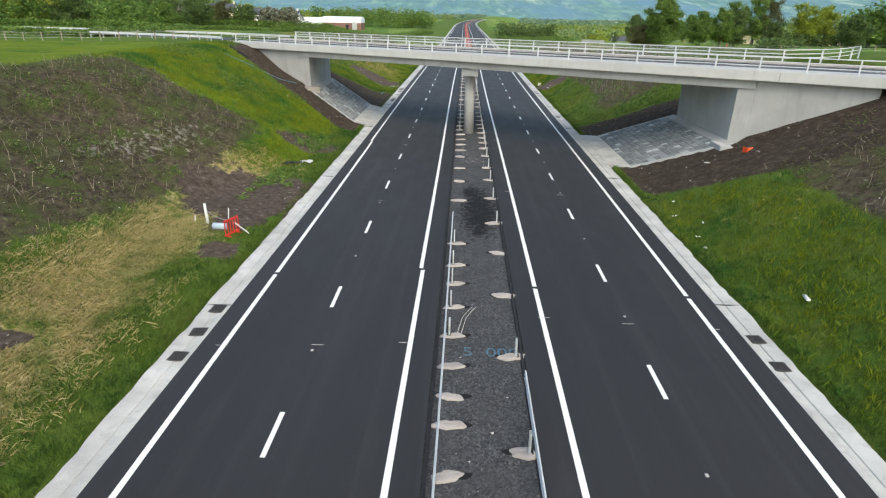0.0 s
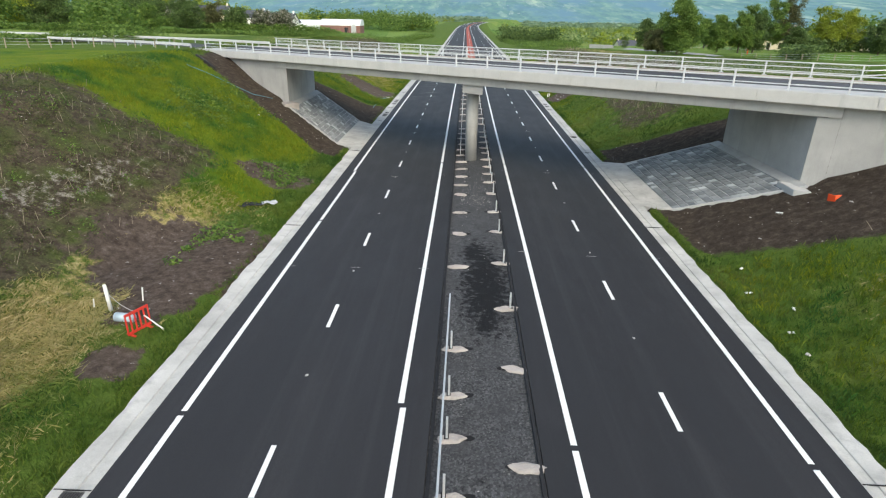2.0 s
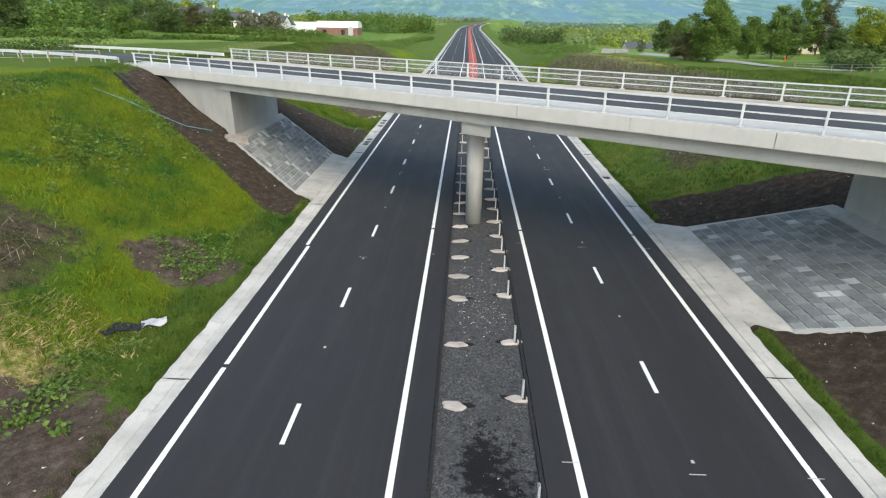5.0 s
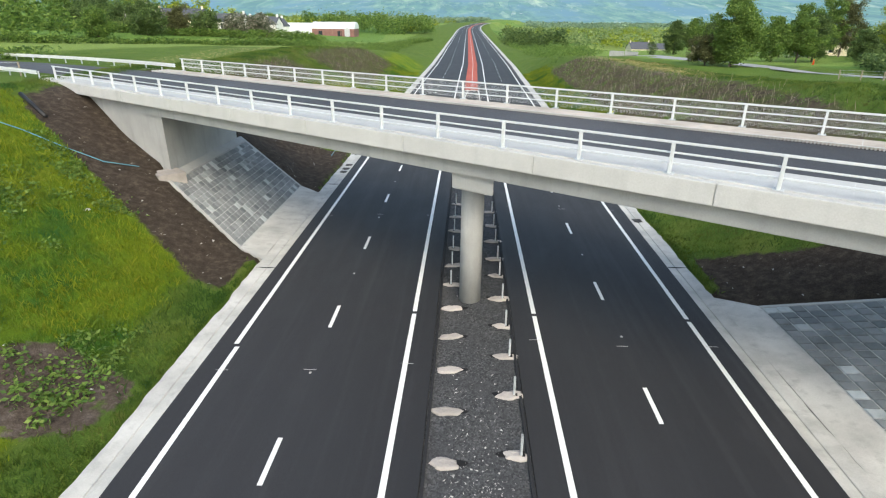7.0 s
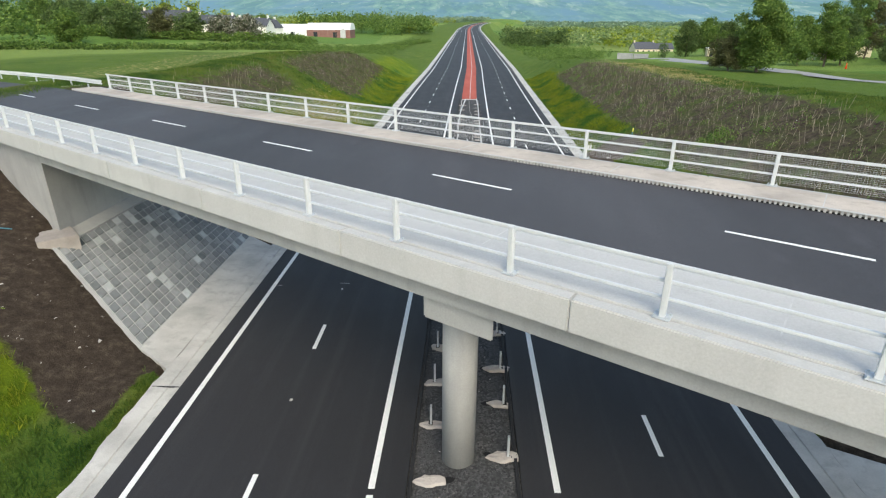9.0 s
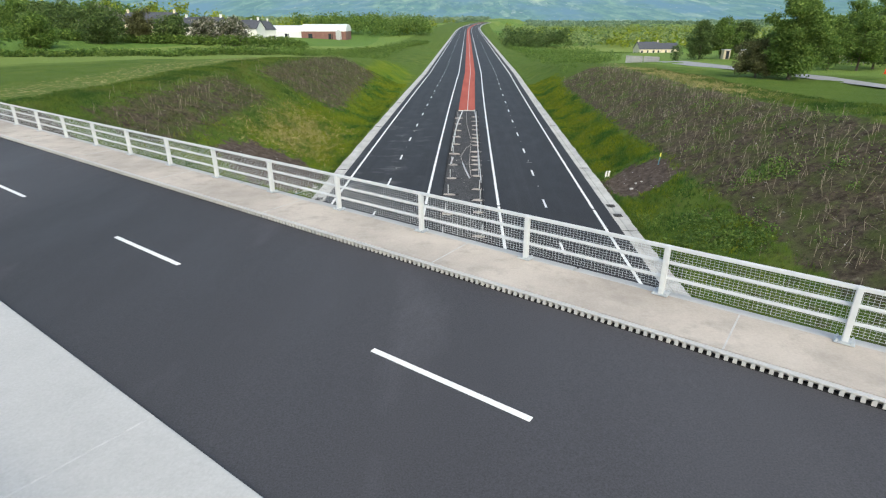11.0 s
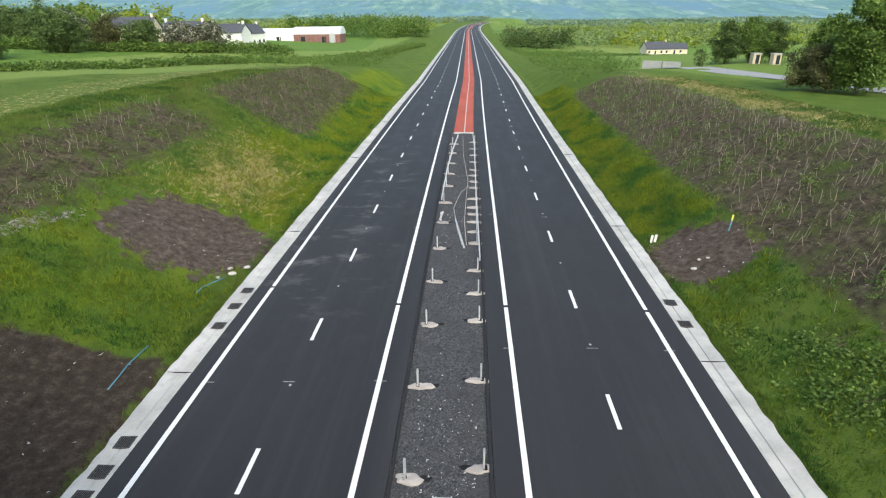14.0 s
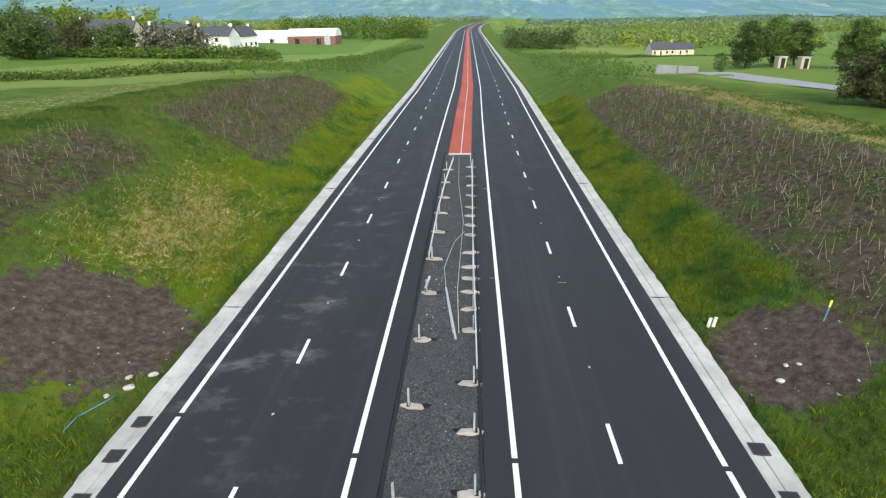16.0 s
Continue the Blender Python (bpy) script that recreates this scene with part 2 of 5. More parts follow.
def make_leaf(name, dark, mid, light, patch=None):
    k = Nodes(name, 0.6, 0, 0.25)
    c = k.ramp(k.rand(True), [(0, dark), (0.5, mid), (1, light)])
    c = k.mix(0.5, c, k.ramp(k.noise(0.6, 3, 0.6), [(0.3, (0.65, 0.65, 0.65)), (0.7, (1.3, 1.3, 1.2))]), "MULTIPLY")
    if patch:
        c = k.mix(k.step(k.noise(0.28, 4, 0.6), 0.46, 0.62), c, patch[0])
        c = k.mix(k.step(k.noise(0.19, 4, 0.6, (1.3, 1.0, 2.0)), 0.54, 0.70), c, patch[1])
    k.colour(c)
    t = k.node("ShaderNodeBsdfTranslucent")
    k.link(c, t.inputs["Color"])
    s = k.node("ShaderNodeMixShader")
    s.inputs[0].default_value = 0.28
    k.link(k.b.outputs[0], s.inputs[1])
    k.link(t.outputs[0], s.inputs[2])
    k.link(s.outputs[0], k.t.nodes["Material Output"].inputs["Surface"])
    return k.m


LEAF = make_leaf("green_leaves", (0.060, 0.120, 0.026), (0.115, 0.195, 0.040), (0.200, 0.280, 0.066))
LEAF_YELLOW = make_leaf("yellow_green_leaves", (0.140, 0.195, 0.020), (0.23, 0.29, 0.030), (0.33, 0.37, 0.05))
LEAF_DARK = make_leaf("dark_leaves", (0.048, 0.088, 0.028), (0.088, 0.142, 0.042), (0.150, 0.205, 0.066))
LEAF_BLOSSOM = make_leaf("blossom_leaves", (0.04, 0.06, 0.02), (0.12, 0.13, 0.08), (0.45, 0.43, 0.37))
LEAF_BROWN = make_leaf("olive_leaves", (0.065, 0.075, 0.030), (0.105, 0.115, 0.045), (0.16, 0.16, 0.07))
LEAF_OLIVE = make_leaf("olive_weeds", (0.045, 0.060, 0.018), (0.085, 0.098, 0.034), (0.155, 0.152, 0.066))
# these two leaf colours carry painted haze: paler, then bluer with distance
LEAF_VALLEY_HAZE = make_leaf("valley_leaves_hazed", (0.115, 0.185, 0.070), (0.20, 0.275, 0.105), (0.33, 0.39, 0.165))
LEAF_FAR_HAZE = make_leaf("far_leaves_hazed", (0.13, 0.21, 0.15), (0.19, 0.28, 0.19), (0.29, 0.38, 0.24))
BLADE = make_leaf("grass_blades", (0.045, 0.088, 0.012), (0.088, 0.142, 0.018), (0.135, 0.175, 0.030), ((0.030, 0.080, 0.012), (0.135, 0.150, 0.036)))
BLADE_LUSH = make_leaf("lush_grass_blades", (0.095, 0.155, 0.008), (0.165, 0.215, 0.012), (0.225, 0.250, 0.022), ((0.040, 0.120, 0.022), (0.20, 0.225, 0.018)))
BLADE_DRY = make_leaf("dry_grass_blades", (0.24, 0.22, 0.07), (0.40, 0.33, 0.15), (0.58, 0.48, 0.28), ((0.12, 0.18, 0.035), (0.42, 0.36, 0.17)))


# distance haze is put into the hills' base colours as blue-green
def make_hazed_hill():
    k = Nodes("haze_tinted_hills", 1.0, 0, 0.0)
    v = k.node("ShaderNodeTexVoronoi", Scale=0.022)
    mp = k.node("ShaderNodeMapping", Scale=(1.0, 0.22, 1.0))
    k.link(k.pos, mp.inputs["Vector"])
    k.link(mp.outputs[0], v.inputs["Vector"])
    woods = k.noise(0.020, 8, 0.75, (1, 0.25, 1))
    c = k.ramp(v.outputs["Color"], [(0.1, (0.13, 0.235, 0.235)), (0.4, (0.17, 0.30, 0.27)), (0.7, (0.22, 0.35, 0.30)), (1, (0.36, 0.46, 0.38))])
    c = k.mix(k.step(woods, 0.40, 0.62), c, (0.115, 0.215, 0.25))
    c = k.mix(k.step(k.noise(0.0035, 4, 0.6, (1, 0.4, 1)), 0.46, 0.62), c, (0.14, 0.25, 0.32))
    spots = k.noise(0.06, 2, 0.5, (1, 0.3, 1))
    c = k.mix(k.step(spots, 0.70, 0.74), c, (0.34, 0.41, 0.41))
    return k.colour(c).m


HILLS_HAZED = make_hazed_hill()

# ---- building helpers ----


def mesh_ob(name, verts, faces, material, parent=None, label="", smooth=False):
    me = bpy.data.meshes.new(name)
    me.from_pydata(verts, [], faces)
    me.update()
    if material:
        me.materials.append(material)
    if smooth:
        me.polygons.foreach_set("use_smooth", [True] * len(me.polygons))
    ob = new(name, me)
    if parent:
        ob.parent = parent
    if label:
        tagged(ob, label)
    return ob


def share(name, me, parent, m):
    """A piece on shared mesh data, at the pose m."""
    ob = new(name, me)
    ob.parent = parent
    ob.matrix_basis = m
    return ob


def part(name, bm, material, parent=None, label="", smooth=False):
    me = bpy.data.meshes.new(name)
    bm.to_mesh(me)
    bm.free()
    me.materials.append(material)
    if smooth:
        for p in me.polygons:
            p.use_smooth = True
    ob = new(name, me)
    if parent:
        ob.parent = parent
    if label:
        tagged(ob, label)
    return ob


def box_bm(bm, m, sx, sy, sz, bevel=0.0):
    """A box of that size, centred on the pose m, with bevelled edges."""
    r = bmesh.ops.create_cube(bm, size=1, matrix=m @ Matrix.Diagonal((sx, sy, sz, 1)))
    if bevel:
        es = list({e for v in r["verts"] for e in v.link_edges})
        bmesh.ops.bevel(bm, geom=es, offset=bevel, segments=2, affect="EDGES")
    return bm


def box(name, material, m, sx, sy, sz, parent=None, label="", bevel=0.01):
    return part(name, box_bm(bmesh.new(), m, sx, sy, sz, bevel), material, parent, label)


def box_mesh(name, material, sx, sy, sz, bevel=0.0):
    bm = box_bm(bmesh.new(), Matrix(), sx, sy, sz, bevel)
    me = bpy.data.meshes.new(name)
    bm.to_mesh(me)
    bm.free()
    me.materials.append(material)
    return me


def prism(name, outline, z0, z1, material, parent=None, label="", bevel=0.02):
    """An upright solid over a plan outline; z0 and z1 may be functions of x, y."""
    f0 = z0 if callable(z0) else (lambda x, y: z0)
    f1 = z1 if callable(z1) else (lambda x, y: z1)
    n = len(outline)
    bm = bmesh.new()
    lo = [bm.verts.new((x, y, f0(x, y))) for x, y in outline]
    hi = [bm.verts.new((x, y, f1(x, y))) for x, y in outline]
    bm.faces.new(lo[::-1])
    bm.faces.new(hi)
    for k in range(n):
        bm.faces.new((lo[k], lo[(k + 1) % n], hi[(k + 1) % n], hi[k]))
    bmesh.ops.recalc_face_normals(bm, faces=bm.faces)
    if bevel:
        bmesh.ops.bevel(bm, geom=list(bm.edges), offset=bevel, segments=2, affect="EDGES")
    return part(name, bm, material, parent, label)


def tube(name, pts, radius, material, parent=None, label="", sides=8):
    """A round bar along points."""
    bm = bmesh.new()
    rings = []
    pts = [Vector(p) for p in pts]
    for k, p in enumerate(pts):
        d = (pts[min(k + 1, len(pts) - 1)] - pts[max(k - 1, 0)]).normalized()
        a = d.cross(Vector((0, 0, 1)))
        a = a.normalized() if a.length > 1e-3 else Vector((1, 0, 0))
        b = a.cross(d)
        r = radius[k] if isinstance(radius, (list, tuple)) else radius
        rings.append([bm.verts.new(p + (a * math.cos(q) + b * math.sin(q)) * r) for q in (2 * math.pi * j / sides for j in range(sides))])
    for r0, r1 in zip(rings, rings[1:]):
        for j in range(sides):
            bm.faces.new((r0[j], r0[(j + 1) % sides], r1[(j + 1) % sides], r1[j]))
    bm.faces.new(rings[0][::-1])
    bm.faces.new(rings[-1])
    return part(name, bm, material, parent, label, True)


def empty(name, label, category, x=0, y=0, z=0, rz=0, group="", kind=""):
    ob = new(name)
    ob.matrix_basis = pose(x, y, z, 0, 0, rz)
    return tagged(ob, label, category, group, kind)


rng = np.random.default_rng(7)


def smooth01(a, b, x):
    t = np.clip((x - a) / (b - a), 0, 1)
    return t * t * (3 - 2 * t)


def lump(x, y, s, seed=0.0):
    """Cheap smooth unevenness between -1 and 1."""
    return (np.sin(x / s + 1.3 + seed) * np.cos(y / s * 0.83 + 0.4 + seed * 2) + np.sin(x / s * 0.47 - y / s * 0.61 + seed * 3)
            + 0.6 * np.sin(x / s * 1.9 + y / s * 1.3 + seed)) / 2.6


# ---- plan ----
# the bridge runs along u and lies between w = NEAR and w = FAR
BEND = -34.0
UX, UY = math.cos(radians(BEND)), math.sin(radians(BEND))
DU, DW = 0.83, 0.74
NEAR, FAR = 37.6, 48.3
RISE = 0.0066


def uv(u, w):
    u, w = u - DU, w - DW
    return u * UX - w * UY, u * UY + w * UX


def u_of(x, y):
    return x * UX + y * UY + DU


def w_of(x, y):
    return -x * UY + y * UX + DW


def y_at(x, w):
    """Where the line of that w crosses x."""
    return (w - DW + x * UY) / UX


def tilted(ob):
    """Lays a thing along the deck's slight rise from end to end."""
    p = Matrix.Translation((*uv(-26.2, 43), 8.22))
    ob.matrix_basis = p @ Matrix.Rotation(-math.atan(RISE), 4, Vector((-UY, UX, 0))) @ p.inverted() @ ob.matrix_basis
    return ob


def bend(y):
    """How far the road's middle lies to the right, far ahead."""
    y = np.asarray(y, float)
    q = np.clip(y, -80, 190) - 50
    return 0.56e-4 * q * np.abs(q) + 18.0 * np.clip((y - 560) / 500, 0, 3) ** 2


def crown(x):
    """The carriageways fall outwards from the median."""
    a = np.abs(x)
    return np.where(a < 1.7, 0.10, -0.025 * (np.minimum(a, 12.1) - 6.37))


def natural(x, y):
    """The cutting and the country round it, with no bridge."""
    x, y = np.asarray(x, float), np.asarray(y, float)
    xr = x - bend(y)
    a = np.abs(xr)
    left = xr < 0
    toe = np.where(left, 14.8 + 4.2 * smooth01(38, 22, y), 13.6)
    steep = np.where(left, 0.5 + 0.1 * smooth01(40, 30, y), 0.5)
    field_l = 8.0 - 0.8 * smooth01(60, 110, y) - 1.6 * smooth01(125, 170, y) + 2.0 * smooth01(60, 120, a) * smooth01(100, 200, y) - 5.6 * smooth01(180, 380, y)
    field_r = 8.3 - 2.9 * smooth01(55, 118, y) - 1.0 * smooth01(118, 165, y) - 1.2 * smooth01(165, 210, y) - 12.0 * smooth01(200, 400, y)
    top = np.where(left, field_l, field_r)
    # past the cutting the road runs on a low bank
    near_road = np.where(left, np.minimum(top, 0.5), np.minimum(top, 0.3))
    top = np.where(y > 150, top + (near_road - top) * smooth01(150, 230, y) * smooth01(70, 22, a), top)
    up = np.clip((a - toe) * steep, 0, None)
    z = np.where(top > 0, -np.logaddexp(-3 * np.minimum(up, 60), -3 * np.maximum(top, 0.05)) / 3, top * smooth01(13, 30, a))
    z = np.where(up < 0.02, np.minimum(z, 0.02), z)
    rough = smooth01(13.0, 17, a)
    z = z + rough * (0.13 * lump(x, y, 1.7) + 0.07 * lump(x, y, 0.6, 2) + 0.22 * lump(x, y, 6, 1)) * smooth01(400, 150, y)
    far = smooth01(400, 1500, y)
    z = z + far * (-6 + 3.0 * lump(x, y, 160) + 1.5 * lump(x, y, 60, 3)) * smooth01(30, 120, a)
    z = np.where(a < 12.2, -0.75, np.where(a < 13.0, np.maximum(z - 0.16 + 0.02 * (a - 12.2), -0.14), z - 0.10 * smooth01(14.5, 13.0, a)))
    return z


def ground_z(x, y):
    x, y = np.asarray(x, float), np.asarray(y, float)
    z = natural(x, y)
    u, w = u_of(x, y), w_of(x, y)
    inside = smooth01(NEAR + 1.5, NEAR + 2.2, w) * smooth01(FAR - 1.5, FAR - 2.2, w)
    behind = np.where((np.abs(x) > 20.7), 1.0, 0.0)
    z = z + (7.93 - z) * inside * behind * smooth01(-190, -130, u)
    # the approach road carries on level past the wing walls
    broad = smooth01(NEAR - 3.5, NEAR + 0.3, w) * smooth01(FAR + 3.5, FAR - 0.3, w) * np.clip(smooth01(24, 33, np.abs(x)), 0, 1) * smooth01(-190, -130, u)
    z = z + (7.93 - z) * broad * (1 - inside * behind)
    a = np.abs(x)
    slope = np.where(a < 13.75, -0.13 + (a - 12.07) * 0.08, (a - 13.75) * 0.5)
    beside = smooth01(NEAR - 3.5, NEAR - 0.5, w) * smooth01(FAR + 3.5, FAR + 0.5, w) * smooth01(24, 20.5, a) * (a > 12.2)
    z = z + (slope - 0.03 - z) * beside * np.where((a > 20.7) & (inside > 0), 0, 1)
    pads = smooth01(NEAR - 0.15, NEAR + 0.5, w) * smooth01(FAR + 0.15, FAR - 0.5, w) * (a > 12.2) * (a < 20.7)
    z = z - 0.35 * pads
    return z


def blob(x, y, cx, cy, rx, ry, turn=0.0):
    c, s = math.cos(radians(turn)), math.sin(radians(turn))
    dx, dy = x - cx, y - cy
    a, b = (dx * c + dy * s) / rx, (-dx * s + dy * c) / ry
    return np.clip(1.35 - 0.85 * np.sqrt(a * a + b * b), 0, 1)


def band(v, lo, hi, soft):
    return smooth01(lo - soft, lo + soft, v) * smooth01(hi + soft, hi - soft, v)


def covers(x, y):
    """Where the ground is lush, dry, scrubby, bare, dark or stony."""
    w = w_of(x, y)
    a = np.abs(x)
    L = (x < 0).astype(float)
    R = 1 - L
    lush = L * band(y, 31, 62, 5) * smooth01(14, 16, a) * smooth01(NEAR - 1, NEAR - 5, w)
    lush = np.maximum(lush, 0.15 * R * band(y, -40, 24, 4) * band(a, 12, 20, 3))
    lush = np.maximum(lush, 0.30 * R * band(y, 84, 170, 5) * band(a, 12, 17.5, 2))
    lush = np.maximum(lush, 0.12 * R * blob(x, y, 19.0, 77, 6, 6))
    lush = np.maximum(lush, 0.85 * L * band(y, 92, 190, 8) * band(a, 12, 21, 3))
    lush = np.maximum(lush, 0.5 * L * band(y, 76, 95, 5) * band(a, 12, 24, 3))
    dry = L * np.maximum(band(y, -40, 32, 3) * band(a, 15, 21, 2) * 0.75, 0.6 * blob(x, y, -18.5, 29, 3, 4))
    dry = np.maximum(dry, 0.85 * L * blob(x, y, -16.3, 6, 1.3, 9, 0))
    dry = np.maximum(dry, 0.7 * L * band(y, 96, 112, 6) * band(a, 15, 21, 3))
    dry = np.maximum(dry, 0.5 * R * band(y, 105, 200, 8) * band(a, 27, 32, 3))
    dry = np.maximum(dry, 0.38 * R * blob(x, y, 17.5, 19, 3, 5))
    dry = np.maximum(dry, 0.12 * R * blob(x, y, 20, 78, 2.5, 6))
    dry = np.maximum(dry, 0.45 * L * band(y, 80, 200, 10) * band(a, 32, 44, 4))
    scrub = L * band(y, -40, 38, 3) * smooth01(19.5, 22, a + 0.12 * (y - 20)) * smooth01(36, 33, a)
    scrub = np.maximum(scrub, 0.7 * L * band(y, 84, 113, 4) * band(a, 22.5, 29, 2))
    scrub = np.maximum(scrub, 0.7 * L * band(y, 119, 165, 4) * band(a, 16.5 + 0.03 * (y - 119), 28.5, 2))
    scrub = np.maximum(scrub, R * band(y, 60, 152, 4) * band(a, 17.5, 27.5, 1.5))
    scrub = np.maximum(scrub, R * band(y, -40, 26, 3) * smooth01(18.5, 21, a) * smooth01(34, 30, a))
    scrub = np.maximum(scrub, 0.8 * R * band(y, 56, 66, 4) * band(a, 16, 24, 3))
    scrub = np.maximum(scrub, 0.34 * R * band(y, 60, 84, 4) * band(a, 14, 22, 2))
    soil = L * np.maximum.reduce([blob(x, y, -16.2, 25.0, 4.6, 5.0, 25), blob(x, y, -14.6, 21.0, 1.7, 3.6, -8), blob(x, y, -14.1, 15.0, 1.1, 1.1), blob(x, y, -19.5, 5.2, 2.2, 0.9, 10),
                                  blob(x, y, -15.6, 39.6, 2.6, 2.1), blob(x, y, -16.6, 91.6, 4.6, 4.6)])
    soil = np.maximum(soil, R * blob(x, y, 14.8, 90.3, 2.8, 3.4))
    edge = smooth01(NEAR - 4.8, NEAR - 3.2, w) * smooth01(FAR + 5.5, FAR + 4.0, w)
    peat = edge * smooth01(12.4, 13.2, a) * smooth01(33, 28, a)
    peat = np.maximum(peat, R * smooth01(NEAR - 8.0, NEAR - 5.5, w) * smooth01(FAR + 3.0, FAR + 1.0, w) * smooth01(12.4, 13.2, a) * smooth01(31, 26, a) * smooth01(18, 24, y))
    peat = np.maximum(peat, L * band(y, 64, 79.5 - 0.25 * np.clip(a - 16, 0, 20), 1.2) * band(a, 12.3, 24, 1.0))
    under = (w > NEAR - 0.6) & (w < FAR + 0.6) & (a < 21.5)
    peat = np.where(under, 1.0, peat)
    stone = L * np.maximum(blob(x, y, -23.4, 27, 1.9, 9, -18) * 0.62, blob(x, y, -22.5, 86.5, 0.8, 5, -15) * 0.7)
    far = smooth01(135, 175, y + 1.2 * np.clip(a - 34, 0, 60))
    field = np.clip(far * smooth01(30, 44, a) + smooth01(60, 90, a), 0, 1)
    return {"lush": lush, "dry": dry, "scrub": scrub, "soil": soil, "peat": peat, "stone": stone, "field": field}


def spread(lo, hi, step, out_lo, out_hi, grow=1.12):
    mid = list(np.arange(lo, hi + step / 2, step))
    a, s = [], step
    p = lo
    while p > out_lo:
        s *= grow
        p -= s
        a.append(p)
    b, s, p = [], step, hi
    while p < out_hi:
        s *= grow
        p += s
        b.append(p)
    return np.array(a[::-1] + mid + b)


def build_ground():
    xs, ys = spread(-40, 40, 0.5, -4200, 4200), spread(-26, 170, 0.6, -500, 4300, 1.07)
    X, Y = np.meshgrid(xs, ys)
    Z = ground_z(X, Y)
    n, m = len(xs), len(ys)
    verts = np.stack([X, Y, Z], -1).reshape(-1, 3).tolist()
    i = np.arange((m - 1) * n).reshape(m - 1, n)[:, :-1].ravel()
    faces = np.stack([i, i + 1, i + n + 1, i + n], -1).tolist()
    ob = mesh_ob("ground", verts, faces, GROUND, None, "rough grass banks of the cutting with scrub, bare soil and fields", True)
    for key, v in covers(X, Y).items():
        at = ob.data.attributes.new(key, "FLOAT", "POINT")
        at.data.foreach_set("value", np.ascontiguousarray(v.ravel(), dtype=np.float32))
    return tagged(ob, category="ground", kind="structure")


ground = build_ground()

# ---- road ----
YS = list(range(-60, 560, 5)) + list(range(560, 1260, 10))


def strip(name, x0, x1, lift, material, ys=None, label="", parent=None, thick=0.3, cols=1, category="", kind=""):
    """A ribbon along the road between two offsets from its middle, with thickness."""
    ys = ys or YS
    xs = np.linspace(x0, x1, cols + 1)
    verts, faces = [], []
    k = len(xs)
    for y in ys:
        b = float(bend(y))
        for x in xs:
            verts.append((x + b, y, float(crown(x)) + lift))
        verts.append((x1 + b, y, float(crown(x1)) + lift - thick))
        verts.append((x0 + b, y, float(crown(x0)) + lift - thick))
    p = k + 2
    for r in range(len(ys) - 1):
        for c in range(p):
            a, b2 = r * p + c, r * p + (c + 1) % p
            faces.append((a, b2, b2 + p, a + p))
    faces.append(tuple(range(p))[::-1])
    faces.append(tuple((len(ys) - 1) * p + c for c in range(p)))
    ob = mesh_ob(name, verts, faces, material, parent, label)
    if category or kind:
        tagged(ob, label, category, "", kind)
    return ob


road_l = strip("road", -10.95, -1.72, 0, ASPHALT, label="new dark asphalt carriageway with white lines", cols=6, category="road", kind="structure")
road_r = strip("road", 1.72, 10.95, 0, ASPHALT, label="new dark asphalt carriageway with white lines", cols=6, category="road", kind="structure")
for rd, s in ((road_l, -1), (road_r, 1)):
    def line(x, cuts, w=0.2):
        ends = [-60, *[c for c in cuts for _ in (0, 1)], 1250]
        for k in range(0, len(ends), 2):
            a, b = ends[k] + (0.12 if k else 0), ends[k + 1] - (0.12 if k + 2 < len(ends) else 0)
            ys = [a, *[y for y in YS if a + 1 < y < b - 1], b]
            xx = x if s > 0 else x + (0.08 if b < 44 else -0.05) * (abs(x) > 5) + 0.10 * (abs(x) < 5 and b < 14)
            strip("edge_line", xx - w / 2, xx + w / 2, 0.006, PAINT, ys, parent=rd, thick=0.005)
    line(s * 2.77, [13.0, 46.4, 84.4] if s < 0 else [11.3, 46.5, 84.3])
    line(s * (10.06 if s < 0 else 9.9), [12.4, 31.2, 43.5, 86.6] if s < 0 else [11.1, 46.7, 84.3])
    dash = box_mesh("lane_mark", PAINT, 0.16, 2.0, 0.006)
    for k in range(-4, 110):
        y = 9.0 * k + (0 if s < 0 else 3.35) + 1.0
        share("lane_mark", dash, rd, Matrix.Translation((s * (6.43 if s < 0 else 6.36) + float(bend(y)), y, float(crown(6.37)) + 0.004)))
    # road studs and small survey marks between the dashes
    stud = box_mesh("road_stud", CHIP_WHITE, 0.10, 0.13, 0.025, 0.01)
    for k in range(-2, 24):
        y = 9.0 * k + (0 if s < 0 else 3.35) - 3.4
        share("road_stud", stud, rd, Matrix.Translation((s * 6.4 + float(bend(y)), y, float(crown(6.37)) + 0.010)))
    tick = box_mesh("survey_mark", CHIP_WHITE, 0.5, 0.03, 0.004)
    for k in range(-1, 12):
        y = 18.0 * k + 6.0 + (0 if s < 0 else 2.4)
        for x in (2.73, 6.37, 9.98):
            share("survey_mark", tick, rd, Matrix.Translation((s * x + float(bend(y)) + rng.uniform(-0.15, 0.15), y + rng.uniform(-0.3, 0.3), float(crown(x)) + 0.012)))


